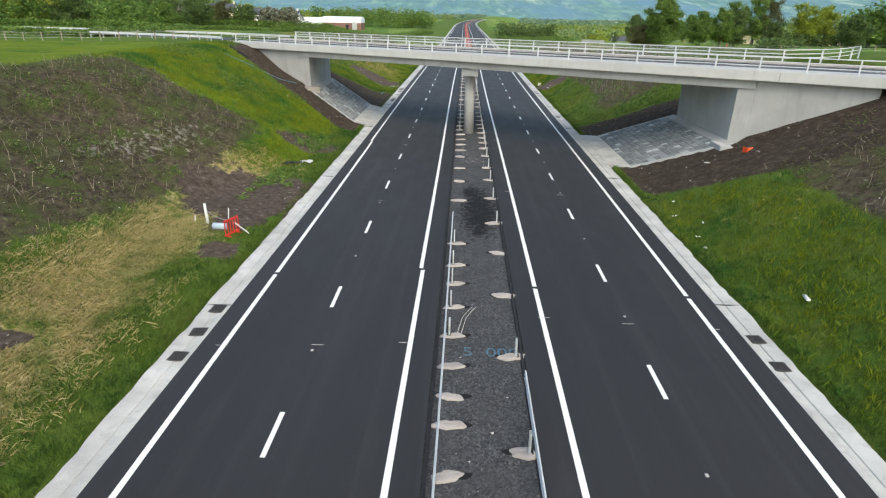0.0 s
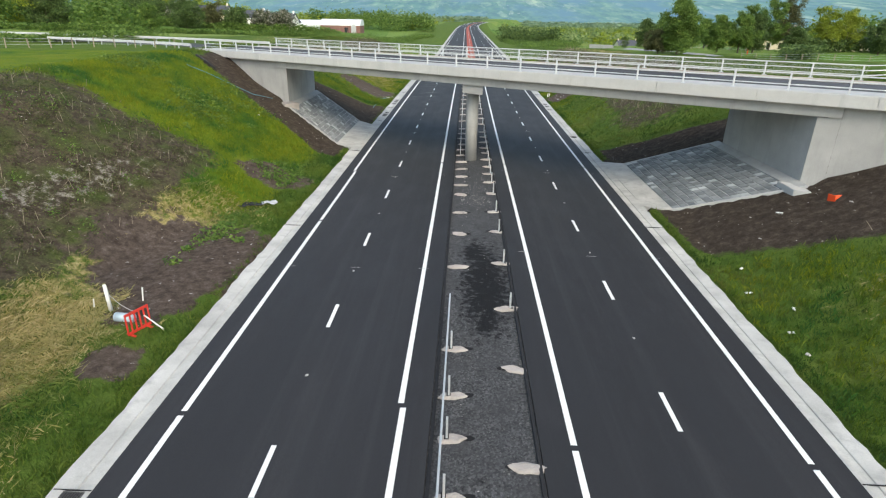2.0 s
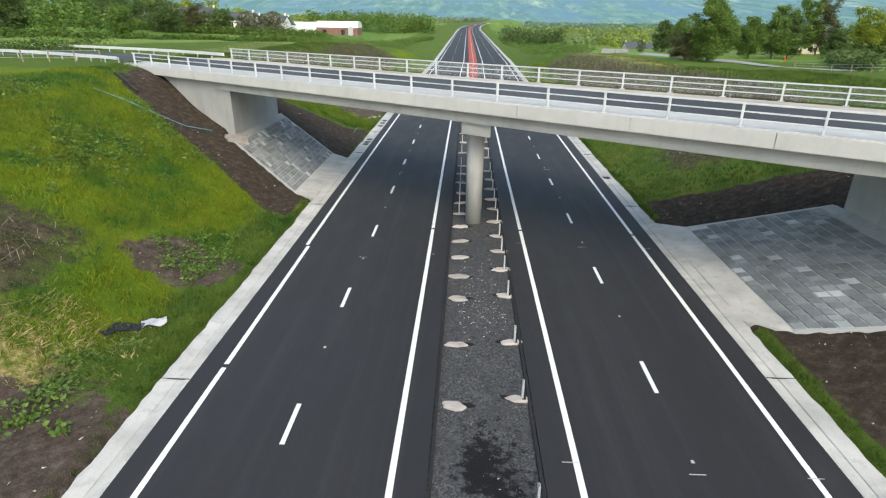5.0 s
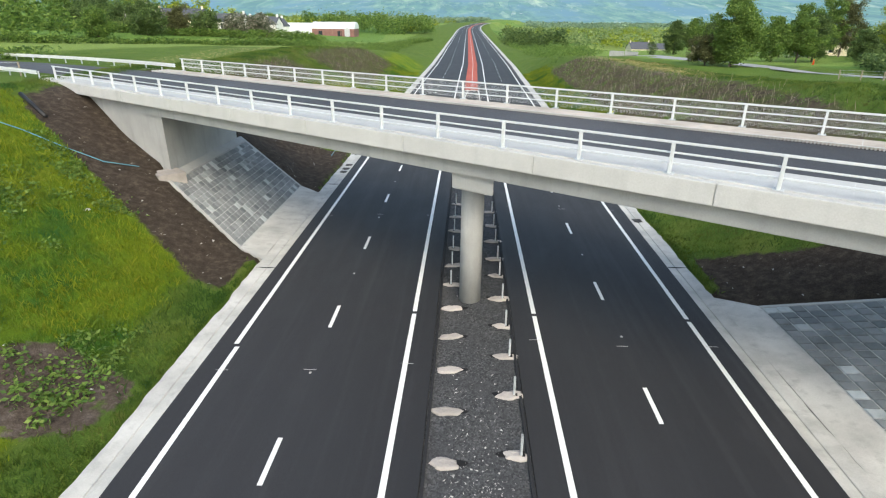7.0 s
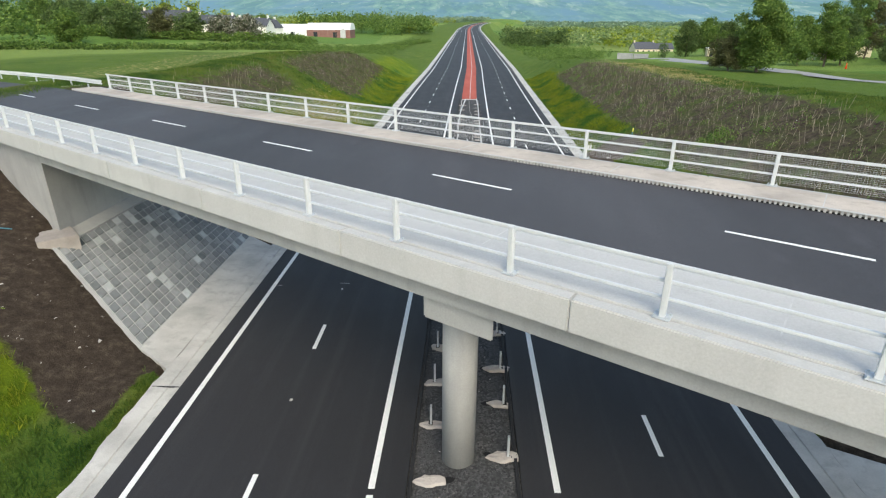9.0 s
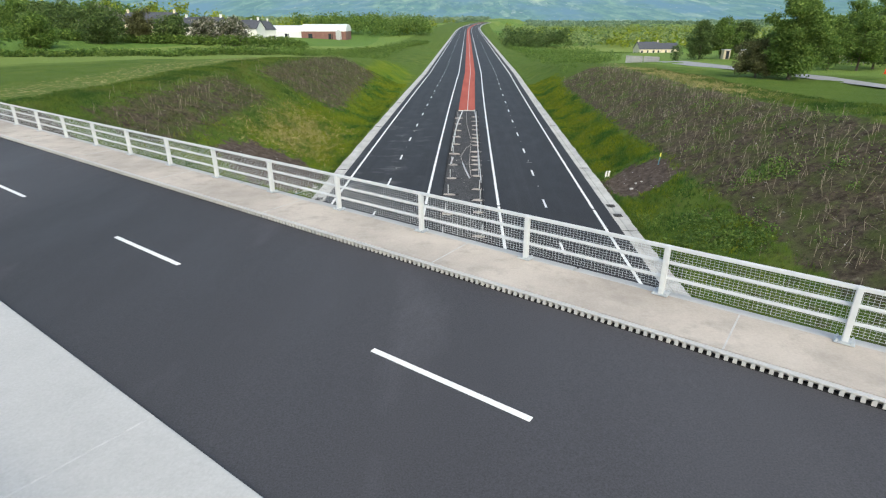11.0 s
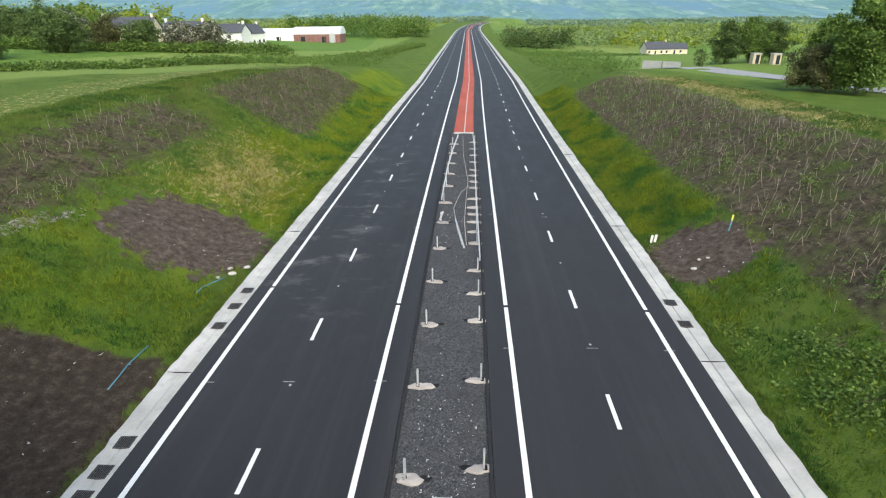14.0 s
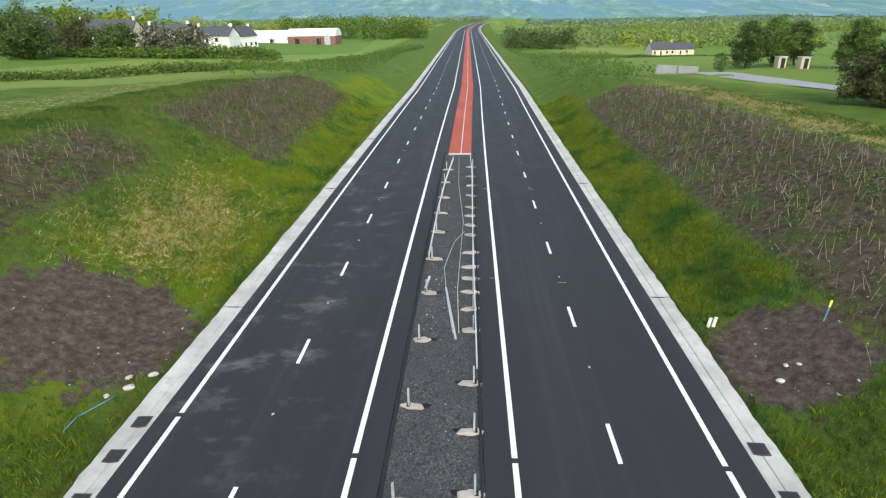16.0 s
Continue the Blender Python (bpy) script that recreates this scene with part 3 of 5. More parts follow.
def median():
    xs = np.linspace(-1.72, 1.72, 15)
    ys = np.arange(-60, 130.1, 0.25)
    X, Y = np.meshgrid(xs, ys)
    B = bend(Y)
    Z = 0.045 + 0.02 * lump(X, Y, 0.35) + 0.012 * lump(X, Y, 0.15, 2) + 0.03 * np.cos(X / 1.72 * 1.5)
    n, m = len(xs), len(ys)
    i = np.arange((m - 1) * n).reshape(m - 1, n)[:, :-1].ravel()
    ob = mesh_ob("median", np.stack([X + B, Y, Z], -1).reshape(-1, 3).tolist(), np.stack([i, i + 1, i + n + 1, i + n], -1).tolist(), GRAVEL, None,
                 "dark stone-filled median strip between the carriageways", True)
    oil = np.maximum.reduce([blob(X, Y, 0.35, 22.4, 1.15, 4.6), blob(X, Y, -0.1, 26.4, 0.7, 1.6), blob(X, Y, 0.2, 18.6, 0.35, 1.2)])
    pale = np.maximum.reduce([0.5 * blob(X, Y, 0, 35.6, 1.3, 1.5), 0.42 * blob(X, Y, 0.3, 38.5, 1.2, 3.5), 0.25 * blob(X, Y, 0, 97, 1.0, 6)])
    for key, v in (("oil", oil), ("pale", pale)):
        ob.data.attributes.new(key, "FLOAT", "POINT").data.foreach_set("value", np.ascontiguousarray(v.ravel(), dtype=np.float32))
    return tagged(ob, category="median", kind="structure")


med = median()
strip("red_median", -1.25, 1.25, 0.0, RED, [y for y in YS if y >= 130], "red surfaced median strip with a thin joint", cols=4, category="median", kind="structure")
strip("median_margin", -1.715, -1.26, -0.004, ASPHALT, [y for y in YS if y >= 130], "asphalt margin beside the red strip", category="road", kind="structure")
strip("median_margin", 1.26, 1.715, -0.004, ASPHALT, [y for y in YS if y >= 130], "asphalt margin beside the red strip", category="road", kind="structure")
strip("joint_line", 0.05, 0.17, 0.006, CHIP_WHITE, [y for y in YS if y >= 130], "pale joint along the red strip", thick=0.005, category="joint", kind="structure")
for s in (-1, 1):
    strip("median_edging", s * 1.62 - 0.05, s * 1.62 + 0.05, 0.05, KERB_RUBBER, [-60 + 5 * k for k in range(39)], "dark upstand along the median", thick=0.12, category="edging", kind="structure")


def channel(s):
    """A shallow concrete drainage channel with a ragged outer edge."""
    prof = [(10.955, 0.004), (11.05, 0.012), (11.36, -0.030), (11.38, -0.07), (11.43, -0.07), (11.45, -0.028), (11.75, 0.005), (11.86, 0.02), (12.05, 0.015), (12.06, -0.4), (10.955, -0.4)]
    ys = list(np.arange(-60, 170, 0.5)) + [y for y in YS if y > 170]
    verts, faces = [], []
    for y in ys:
        b = float(bend(y))
        rag = 0.05 * float(lump(s * 3.0, y, 0.9)) + 0.05 * rng.uniform(-1, 1)
        for k, (x, z) in enumerate(prof):
            xx = x + (rag if k in (8, 9) else 0)
            verts.append((s * xx + b, y, -0.025 * (11.2 - 6.37) + z))
    p = len(prof)
    for r in range(len(ys) - 1):
        for c in range(p):
            a, b2 = r * p + c, r * p + (c + 1) % p
            faces.append((a, b2, b2 + p, a + p) if s < 0 else (a, a + p, b2 + p, b2))
    return tagged(mesh_ob("channel", verts, faces, CHANNEL), "pale concrete drainage channel along the road edge", "channel", "", "structure")


chan = {s: channel(s) for s in (-1, 1)}


# ---- bridge ----
DECK = 8.29
bridge = empty("bridge", "pale concrete road bridge crossing the carriageways at a skew", "bridge")
U0, U1 = -64.6, 12.0


def long_bar(name, u0, u1, w0, w1, z0, z1, material, parent=None, label="", bevel=0.02):
    return prism(name, [uv(u0, w0), uv(u1, w0), uv(u1, w1), uv(u0, w1)], z0, z1, material, parent, label, bevel)


long_bar("deck_slab", U0, U1, NEAR + 0.15, FAR - 0.15, 7.63, DECK - 0.14, CONCRETE, bridge)
for w0, w1 in ((38.12, 40.3), (41.0, 42.6), (43.3, 44.9), (45.6, 47.6)):
    long_bar("beam", -50.0, 0.69 if w0 < 39 else -1.0, w0, w1, 6.93, 7.625, CONCRETE, bridge, "" if w0 > 39 else "grey concrete edge beam", 0.03)
for wf in (NEAR, FAR - 0.32):
    cuts = [U0] + [-27.87 + 6.0 * k for k in range(-6, 7)] + [U1]
    for a, b in zip(cuts, cuts[1:]):
        if b - a < 0.2:
            continue
        long_bar("fascia_panel", a + 0.006, b - 0.006, wf, wf + 0.32, 7.60, DECK, CONCRETE_LIGHT, bridge, "", 0.025)
long_bar("near_verge", U0, U1, NEAR + 0.325, 40.2, DECK - 0.14, DECK + 0.03, CONCRETE_LIGHT, bridge, "pale concrete verge beside the roadway")
long_bar("far_verge", U0, U1, 46.52, FAR - 0.325, DECK - 0.14, DECK + 0.05, CONCRETE_WARM, bridge, "pale concrete verge beside the roadway")
long_bar("roadway", U0, U1 + 45, 40.21, 46.39, DECK - 0.3, DECK - 0.07, DECK_ASPHALT, bridge, "dark grey asphalt roadway", 0.0)
long_bar("near_approach_verge", U1 + 0.01, U1 + 45, 34.0, 40.2, DECK - 0.5, DECK + 0.0, CONCRETE_LIGHT, bridge)
mark = box_mesh("centre_mark", PAINT, 3.0, 0.11, 0.006)
for k in range(-4, 7):
    x, y = uv(-27.87 + 9.0 * k, 43.29)
    share("centre_mark", mark, bridge, pose(x, y, DECK - 0.066, 0, 0, BEND))
# expansion joints across the far verge
for k in range(-8, 9):
    long_bar("verge_joint", -24.6 + 6 * k, -24.57 + 6 * k, 46.53, FAR - 0.33, DECK + 0.045, DECK + 0.053, MORTAR, bridge, "", 0)
    long_bar("verge_joint", -24.6 + 6 * k, -24.57 + 6 * k, 38.4, 40.19, DECK + 0.025, DECK + 0.033, MORTAR, bridge, "", 0)


def kerb_drain():
    """A kerb with a row of square inlets, each a gap between two teeth."""
    bm = bmesh.new()
    q = pose(0, 0, 0, 0, 0, BEND)
    for k in range(int((U1 - U0) / 0.13)):
        x, y = uv(U0 + 0.13 * k + 0.06, 46.455)
        r = bmesh.ops.create_cube(bm, size=1, matrix=Matrix.Translation((x, y, DECK - 0.02)) @ q @ Matrix.Diagonal((0.062, 0.10, 0.09, 1)))
    return tagged(part("drain_kerb", bm, CONCRETE_LIGHT, bridge, "kerb with a row of dark square inlets"), kind="stuff")


kerb_drain()
# solid bar; the shade behind the inlets is painted as near-black
long_bar("kerb_slot", U0, U1, 46.42, 46.51, DECK - 0.1, DECK - 0.055, DARK, bridge, "dark drain slot under the kerb", 0)
long_bar("kerb_top", U0, U1, 46.40, 46.515, DECK + 0.028, DECK + 0.055, CONCRETE_LIGHT, bridge, "", 0.008)


def railing(name, label, w, base, u_first, n0, n1, mesh=False):
    thing = empty(name, label, "railing", group="bridge railings")
    post = box_mesh("post", RAILING, 0.10, 0.13, 1.02, 0.012)
    plate = box_mesh("base_plate", STEEL, 0.30, 0.26, 0.025, 0.006)
    nut = box_mesh("bolt", STEEL, 0.035, 0.035, 0.05)
    us = [u_first + 3.0 * k for k in range(n0, n1 + 1)]
    for u in us:
        x, y = uv(u, w)
        p = share("post", post, thing, pose(x, y, base + 0.51, 0, 0, BEND))
        share("base_plate", plate, p, pose(0, 0, -0.495))
        for a, b in ((-0.11, -0.09), (0.11, -0.09), (-0.11, 0.09), (0.11, 0.09)):
            share("bolt", nut, p, pose(a, b, -0.47))
    a, b = us[0] - 0.3, us[-1] + 0.3
    for z, h in ((0.99, 0.075), (0.66, 0.055), (0.34, 0.055)):
        long_bar("rail", a, b, w - 0.035 + (0 if z > 0.9 else 0.06), w + 0.035 + (0 if z > 0.9 else 0.06), base + z - h / 2, base + z + h / 2, RAILING, thing, "", 0.012)
    if mesh:
        bm = bmesh.new()
        q = pose(0, 0, 0, 0, 0, BEND)
        x, y = uv((a + b) / 2, w + 0.10)
        for k in range(16):
            bmesh.ops.create_cube(bm, size=1, matrix=Matrix.Translation((x, y, base + 0.10 + 0.055 * k)) @ q @ Matrix.Diagonal((b - a, 0.004, 0.004, 1)))
        for k in range(int((b - a) / 0.075)):
            x, y = uv(a + 0.075 * k, w + 0.10)
            bmesh.ops.create_cube(bm, size=1, matrix=Matrix.Translation((x, y, base + 0.52)) @ q @ Matrix.Diagonal((0.004, 0.004, 0.86, 1)))
        tagged(part("mesh_infill", bm, RAILING, thing, "fine welded wire mesh"), kind="stuff")
    return tilted(thing)


railing("bridge_railing", "light grey metal railing on the bridge edge", 37.93, DECK + 0.01, -23.32, -13, 11)
railing("bridge_railing", "light grey metal railing with wire mesh on the bridge edge", 47.95, DECK + 0.06, -29.0, -11, 10, True)

tilted(bridge)

# ---- pier ----
pier = empty("pier", "round concrete columns under a crosshead in the median", "pier", -0.2, 51, 0)


def inside_pier(o):
    o.parent = pier
    o.matrix_parent_inverse = pier.matrix_basis.inverted()
    return o


inside_pier(prism("crosshead", [(-1.12, 46.15), (0.54, 45.07), (0.54, 55.7), (-1.12, 56.77)], 6.20, 7.52, CONCRETE, None, "", 0.04))
for y in (47.95, 51.25, 54.55):
    bm = bmesh.new()
    bmesh.ops.create_cone(bm, cap_ends=True, segments=40, radius1=0.52, radius2=0.52, depth=6.5, matrix=Matrix.Translation((-0.2, y, 3.05)))
    inside_pier(part("column", bm, CONCRETE, None, "", True))

# ---- abutments and paved slopes ----
for s, y0, y1 in ((-1, 59.0, 70.0), (1, 32.9, 43.9)):
    ab = empty("abutment", "grey concrete bridge abutment with a sloping wing wall", "abutment", s * 20, (y0 + y1) / 2, 0, group="bridge abutments")

    def own(o, e=ab):
        o.parent = e
        o.matrix_parent_inverse = e.matrix_basis.inverted()
        return o
    xf, xb = 19.9 * s, 20.9 * s
    k = UY / UX
    yn = y_at(xf, 38.3)
    yf = y_at(xf, 47.6)
    out = [(xf, yn), (xb, yn + (xb - xf) * k), (xb, yf + (xb - xf) * k), (xf, yf)]
    own(prism("wall", out, 1.6, 6.92 + 0.13 * s, CONCRETE, None, "", 0.006))
    own(prism("bearing_shelf", [(xf + 0.5 * s, yn + 0.5 * s * k), (xb, yn + (xb - xf) * k), (xb, yf + (xb - xf) * k), (xf + 0.5 * s, yf + 0.5 * s * k)], 6.91 + 0.13 * s, 7.61 + 0.13 * s, CONCRETE, None, "", 0.02))
    ue = -59.5 if s < 0 else 8.2
    for w0, w1 in ((38.3, 38.95), (47.0, 47.65)):
        uc = u_of(xb, y_at(xb, w0)) + (0.002 * s)
        ua, ub = min(uc, ue), max(uc, ue)
        own(long_bar("wing_wall", ua, ub, w0, w1, lambda x, y: float(np.clip((abs(x) - 14.2) * 0.5 - 0.9, 0.8, 6.7)), lambda x, y: 7.625 + RISE * (u_of(x, y) + 26.2), CONCRETE, None, "pale grey sloping wing wall", 0.006))
    # a stepped concrete toe at the near corner
    pad = [(-21.0, 58.3), (-19.9, 57.1), (-18.7, 58.3), (-19.85, 59.4)] if s < 0 else [(18.9, yn - 1.3), (21.5, yn - 1.3 + 2.6 * k), (21.5, yn - 0.02 + 1.6 * k), (18.9, yn - 0.02 - k)]
    own(prism("footing", pad, 1.5, 3.3 if s < 0 else 2.95, FOOTING if s < 0 else CONCRETE_LIGHT, None, "", 0.03))


def paved_slope(s):
    """Slabs on the slope below an abutment, with a concrete bed, border and toe."""
    thing = empty("paved_slope", "slope of grey concrete paving slabs under the bridge", "paving", group="paved slopes", kind="structure")
    k = UY / UX
    zs = lambda x: (abs(x) - 13.75) * 0.5

    def quad(name, x0, x1, w0, w1, lift, thick, material, label="", bevel=0.01):
        c = [(x, y_at(x, w)) for x, w in ((x0, w0), (x1, w0), (x1, w1), (x0, w1))]
        f = lambda x, y: zs(x) + lift
        return prism(name, c, lambda x, y: f(x, y) - thick, f, material, thing, label, bevel)
    quad("bed", s * 13.77, s * 19.88, NEAR + 0.05, FAR - 0.15, 0.0, 0.22, MORTAR)
    for w0, w1 in ((NEAR - 0.12, NEAR + 0.04), (FAR - 0.14, FAR + 0.02)):
        quad("border", s * 13.77, s * 19.88, w0, w1, 0.05, 0.3, CONCRETE_LIGHT, "pale concrete border")
    quad("top_border", s * 19.3, s * 19.89, NEAR + 0.06, FAR - 0.16, 0.09, 0.2, CONCRETE, "grey concrete strip along the wall foot")
    bed = [(x, y_at(x, w)) for x, w in ((s * 12.07, NEAR - 0.1), (s * 13.76, NEAR - 0.1), (s * 13.76, FAR), (s * 12.07, FAR))]
    prism("apron", bed, -0.5, lambda x, y: -0.13 + (abs(x) - 12.07) * 0.10, CHANNEL, thing, "pale concrete apron beside the channel", 0.01)
    rows, cols = 13, 24
    dx, dw = (19.28 - 13.80) / rows, (FAR - NEAR - 0.22) / cols
    # one slab mesh, sheared along the bridge's skew
    hx, hw_ = dx / 2 - 0.026, dw / 2 - 0.026
    vs = []
    for z, ins in ((-0.06, 0.0), (0.035, 0.0), (0.055, 0.018)):
        for a, b in ((-1, -1), (1, -1), (1, 1), (-1, 1)):
            x = a * (hx - ins) * s
            w = b * (hw_ - ins)
            vs.append((x, (w + x * UY) / UX, z + a * (hx - ins) * 0.5))
    fs = [(8, 9, 10, 11)]
    for r in (0, 4):
        fs += [(r + j, r + (j + 1) % 4, r + 4 + (j + 1) % 4, r + 4 + j) for j in range(4)]
    if s < 0:
        fs = [f[::-1] for f in fs]
    me = bpy.data.meshes.new("slab")
    me.from_pydata(vs, [], fs)
    me.materials.append(SLAB)
    for r in range(rows):
        for c in range(cols):
            x = s * (13.80 + dx * (r + 0.5))
            w = NEAR + 0.06 + dw * (c + 0.5)
            share("slab", me, thing, pose(x, y_at(x, w), zs(x) + 0.012 * rng.uniform(-1, 1), rng.uniform(-0.6, 0.6), rng.uniform(-0.6, 0.6), 0))
    return thing


for s in (-1, 1):
    paved_slope(s)

# ---- median furniture ----


def footing_mesh(seed):
    """A rough pad of spilled concrete round a post hole."""
    r = np.random.default_rng(seed)
    bm = bmesh.new()
    n = 18
    rings = []
    for f, z in ((1.0, -0.05), (1.0, 0.02), (0.86, 0.065), (0.45, 0.085), (0.3, 0.07)):
        ring = []
        for k in range(n):
            q = 2 * math.pi * k / n
            wob = 1 + 0.16 * math.sin(q * 2 + seed) + 0.1 * math.sin(q * 5 + seed * 2) + r.uniform(-0.05, 0.05)
            ring.append(bm.verts.new((0.46 * f * wob * math.cos(q), 0.22 * f * wob * math.sin(q), z + r.uniform(-0.012, 0.012))))
        rings.append(ring)
    for a, b in zip(rings, rings[1:]):
        for k in range(n):
            bm.faces.new((a[k], a[(k + 1) % n], b[(k + 1) % n], b[k]))
    bm.faces.new(rings[-1])
    me = bpy.data.meshes.new("footing")
    bm.to_mesh(me)
    bm.free()
    me.materials.append(FOOTING)
    return me


# a thin solid disc; the hole's inner shade is only its colour
def hole_mesh():
    bm = bmesh.new()
    bmesh.ops.create_circle(bm, cap_ends=True, segments=14, radius=0.2)
    bmesh.ops.scale(bm, vec=(1.2, 0.62, 1), verts=bm.verts)
    for v in bm.verts:
        v.co.x *= 1 + 0.12 * math.sin(v.co.y * 30)
    r = bmesh.ops.extrude_face_region(bm, geom=list(bm.faces))
    bmesh.ops.translate(bm, vec=(0, 0, 0.01), verts=[g for g in r["geom"] if isinstance(g, bmesh.types.BMVert)])
    me = bpy.data.meshes.new("hole")
    bm.to_mesh(me)
    bm.free()
    me.materials.append(DARK)
    return me


def sigma_post_mesh():
    """An open galvanised post: a web with two lipped flanges."""
    bm = bmesh.new()
    box_bm(bm, pose(0, 0, 0.36), 0.012, 0.15, 0.78)
    for y in (-0.075, 0.075):
        box_bm(bm, pose(0.03, y, 0.36), 0.06, 0.012, 0.78)
        box_bm(bm, pose(0.06, y * 0.86, 0.36), 0.012, 0.025, 0.78)
    me = bpy.data.meshes.new("post")
    bm.to_mesh(me)
    bm.free()
    me.materials.append(STEEL)
    return me


FOOT = [footing_mesh(k) for k in range(5)]
HOLE, SIGMA = hole_mesh(), sigma_post_mesh()
COLLAR = box_mesh("collar", DARK, 0.14, 0.24, 0.02)


def barrier_base(x, y, has_post, tilt=0.0):
    t = empty("barrier_footing", "rough concrete footing with a galvanised barrier post" if has_post else "rough concrete footing with an empty post hole", "footing", x + float(bend(y)), y, 0.075, 0, "median footings")
    k = int(rng.integers(0, 5))
    turn = 180 if rng.random() < 0.4 else 0
    share("footing", FOOT[k], t, pose(0, 0, 0, 0, 0, turn + rng.uniform(-8, 8)) @ Matrix.Scale(rng.uniform(0.9, 1.1), 4))
    share("hole", HOLE, t, pose(0.5 if x < 0 else -0.42, 0.06, 0.0, 0, 0, rng.uniform(-20, 20)))
    if has_post:
        px = -0.17 if x < 0 else 0.17
        share("post", SIGMA, t, pose(px, 0.02, 0.05, tilt, 0, 0 if x < 0 else 180))
        share("collar", COLLAR, t, pose(px + 0.02, 0.02, 0.075))
    return t


LEFT = [(-12.6, 0), (-9.9, 0), (-7.4, 0), (-5.0, 0), (-2.8, 0), (-0.55, 0), (1.56, 0), (2.97, 0), (4.75, 0), (6.83, 1), (9.18, 1), (11.49, 1), (13.61, 1), (16.53, 1), (24.3, 0), (29.1, 0), (33.0, 0), (37.05, 0),
        (39.5, 0), (41.95, 0), (44.4, 0), (46.9, 0), (49.4, 1), (51.8, 1), (54.2, 1), (57.1, 1), (59.8, 1), (62.6, 1), (67.8, 1), (72.7, 1), (77.55, 1), (82.4, 1), (87.1, 1), (91.9, 1), (96.7, 1), (101.3, 1), (106, 1), (110, 1), (114, 1), (118.5, 1), (123, 1)]
RIGHT = [(-9.5, 1), (-4.4, 1), (0.46, 1), (5.46, 1), (10.4, 0), (15.3, 0), (19.95, 1), (24.9, 1), (29.6, 1), (33.3, 1), (37.5, 1), (40.5, 1), (43.0, 1), (45.4, 1), (48.0, 1), (50.6, 1), (52.8, 1), (55.5, 1), (58.2, 1), (61, 1),
         (66.0, 1), (70.0, 0), (73.2, 1), (78.0, 1), (82.8, 1), (85.7, 1), (88.6, 1), (92.8, 1), (94.9, 1), (96.8, 1), (98.5, 1), (100.1, 1), (102.3, 1), (105.4, 1), (107.3, 1), (109.4, 1), (111.4, 1), (114.5, 1), (117.5, 1), (120.5, 1), (124, 1)]
for y, p in LEFT:
    barrier_base(-1.02, y, p)
for y, p in RIGHT:
    barrier_base(1.25, y, p)


def beam(name, pts, label, z=0.62, offset=0.05):
    """A galvanised safety-barrier beam with two waves, swept along points."""
    prof = [(0.0, 0.155), (0.045, 0.12), (0.055, 0.085), (0.0, 0.03), (0.0, -0.03), (0.055, -0.085), (0.045, -0.12), (0.0, -0.155), (-0.008, -0.15), (0.036, -0.105), (-0.01, -0.03), (-0.01, 0.03), (0.036, 0.105), (-0.008, 0.15)]
    bm = bmesh.new()
    rings = []
    P = [Vector((p[0] + (float(bend(p[1])) if abs(p[0]) < 2 else 0), p[1], p[2])) for p in pts]
    for k, p in enumerate(P):
        d = (P[min(k + 1, len(P) - 1)] - P[max(k - 1, 0)]).normalized()
        side = Vector((d.y, -d.x, 0)).normalized() * (1 if offset > 0 else -1)
        rings.append([bm.verts.new(p + side * a + Vector((0, 0, z + b))) for a, b in prof])
    n = len(prof)
    for a, b in zip(rings, rings[1:]):
        for k in range(n):
            bm.faces.new((a[k], a[(k + 1) % n], b[(k + 1) % n], b[k]))
    bm.faces.new(rings[0])
    bm.faces.new(rings[-1])
    bmesh.ops.recalc_face_normals(bm, faces=bm.faces)
    return tagged(part(name, bm, RAILING), label, "barrier", "safety barrier beams")


beam("barrier_beam", [(-1.32, -30, 0.05), (-1.30, 5.6, 0.05), (-1.30, 19.9, 0.05)], "galvanised steel barrier beam on posts in the median", offset=-0.05)
beam("barrier_beam", [(1.52, -30, 0.05), (1.52, 3.6, 0.05)], "galvanised steel barrier beam on posts in the median")
beam("barrier_beam", [(1.50, 89.0, 0.05), (1.42, 98.0, 0.05), (1.34, 108.0, 0.05)], "galvanised steel barrier beam on posts in the median")
beam("barrier_beam", [(-1.28, 100.6, 0.05), (-1.20, 110, 0.05), (-0.95, 118, 0.05), (-0.55, 125.5, 0.05)], "galvanised steel barrier beam curving in the median", offset=-0.05)
beam("barrier_beam", [(1.34, 109, 0.05), (1.30, 120, 0.05), (1.15, 126, 0.05)], "galvanised steel barrier beam on posts in the median")
box("steel_channel_length", STEEL, pose(0.33, 94.6, 0.13, 0, 0, 7), 0.10, 5.4, 0.08, label="loose galvanised steel length lying on the gravel")
tagged(bpy.data.objects["steel_channel_length"], category="steel bar")
tagged(box("fallen_post", STEEL, pose(-1.05, 97.6, 0.28, 35, 0, -20), 0.12, 0.8, 0.10), "galvanised post leaning over its footing", "post")
tagged(tube("wire", [(0.5, 92.5, 0.12), (0.1, 96, 0.1), (-0.2, 100, 0.1), (0.3, 104, 0.1), (1.0, 106, 0.12)], 0.018, CHIP_WHITE), "thin pale wire lying on the gravel", "wire")
tagged(tube("wire", [(0.8, 92.5, 0.12), (0.65, 97, 0.1), (0.75, 102, 0.1), (0.9, 108, 0.1), (0.4, 118, 0.1), (0.3, 128, 0.1)], 0.018, CHIP_WHITE), "thin pale wire lying on the gravel", "wire")
for a in (0.0, 0.16):
    tagged(tube("wire", [(-0.95 + a, 7.0, 0.1), (-0.75 + a, 8.0, 0.25), (-0.5 + a, 8.7, 0.2), (-0.3 + a, 9.2, 0.12)], 0.012, CHIP_WHITE), "bent pale wire beside a footing", "wire")


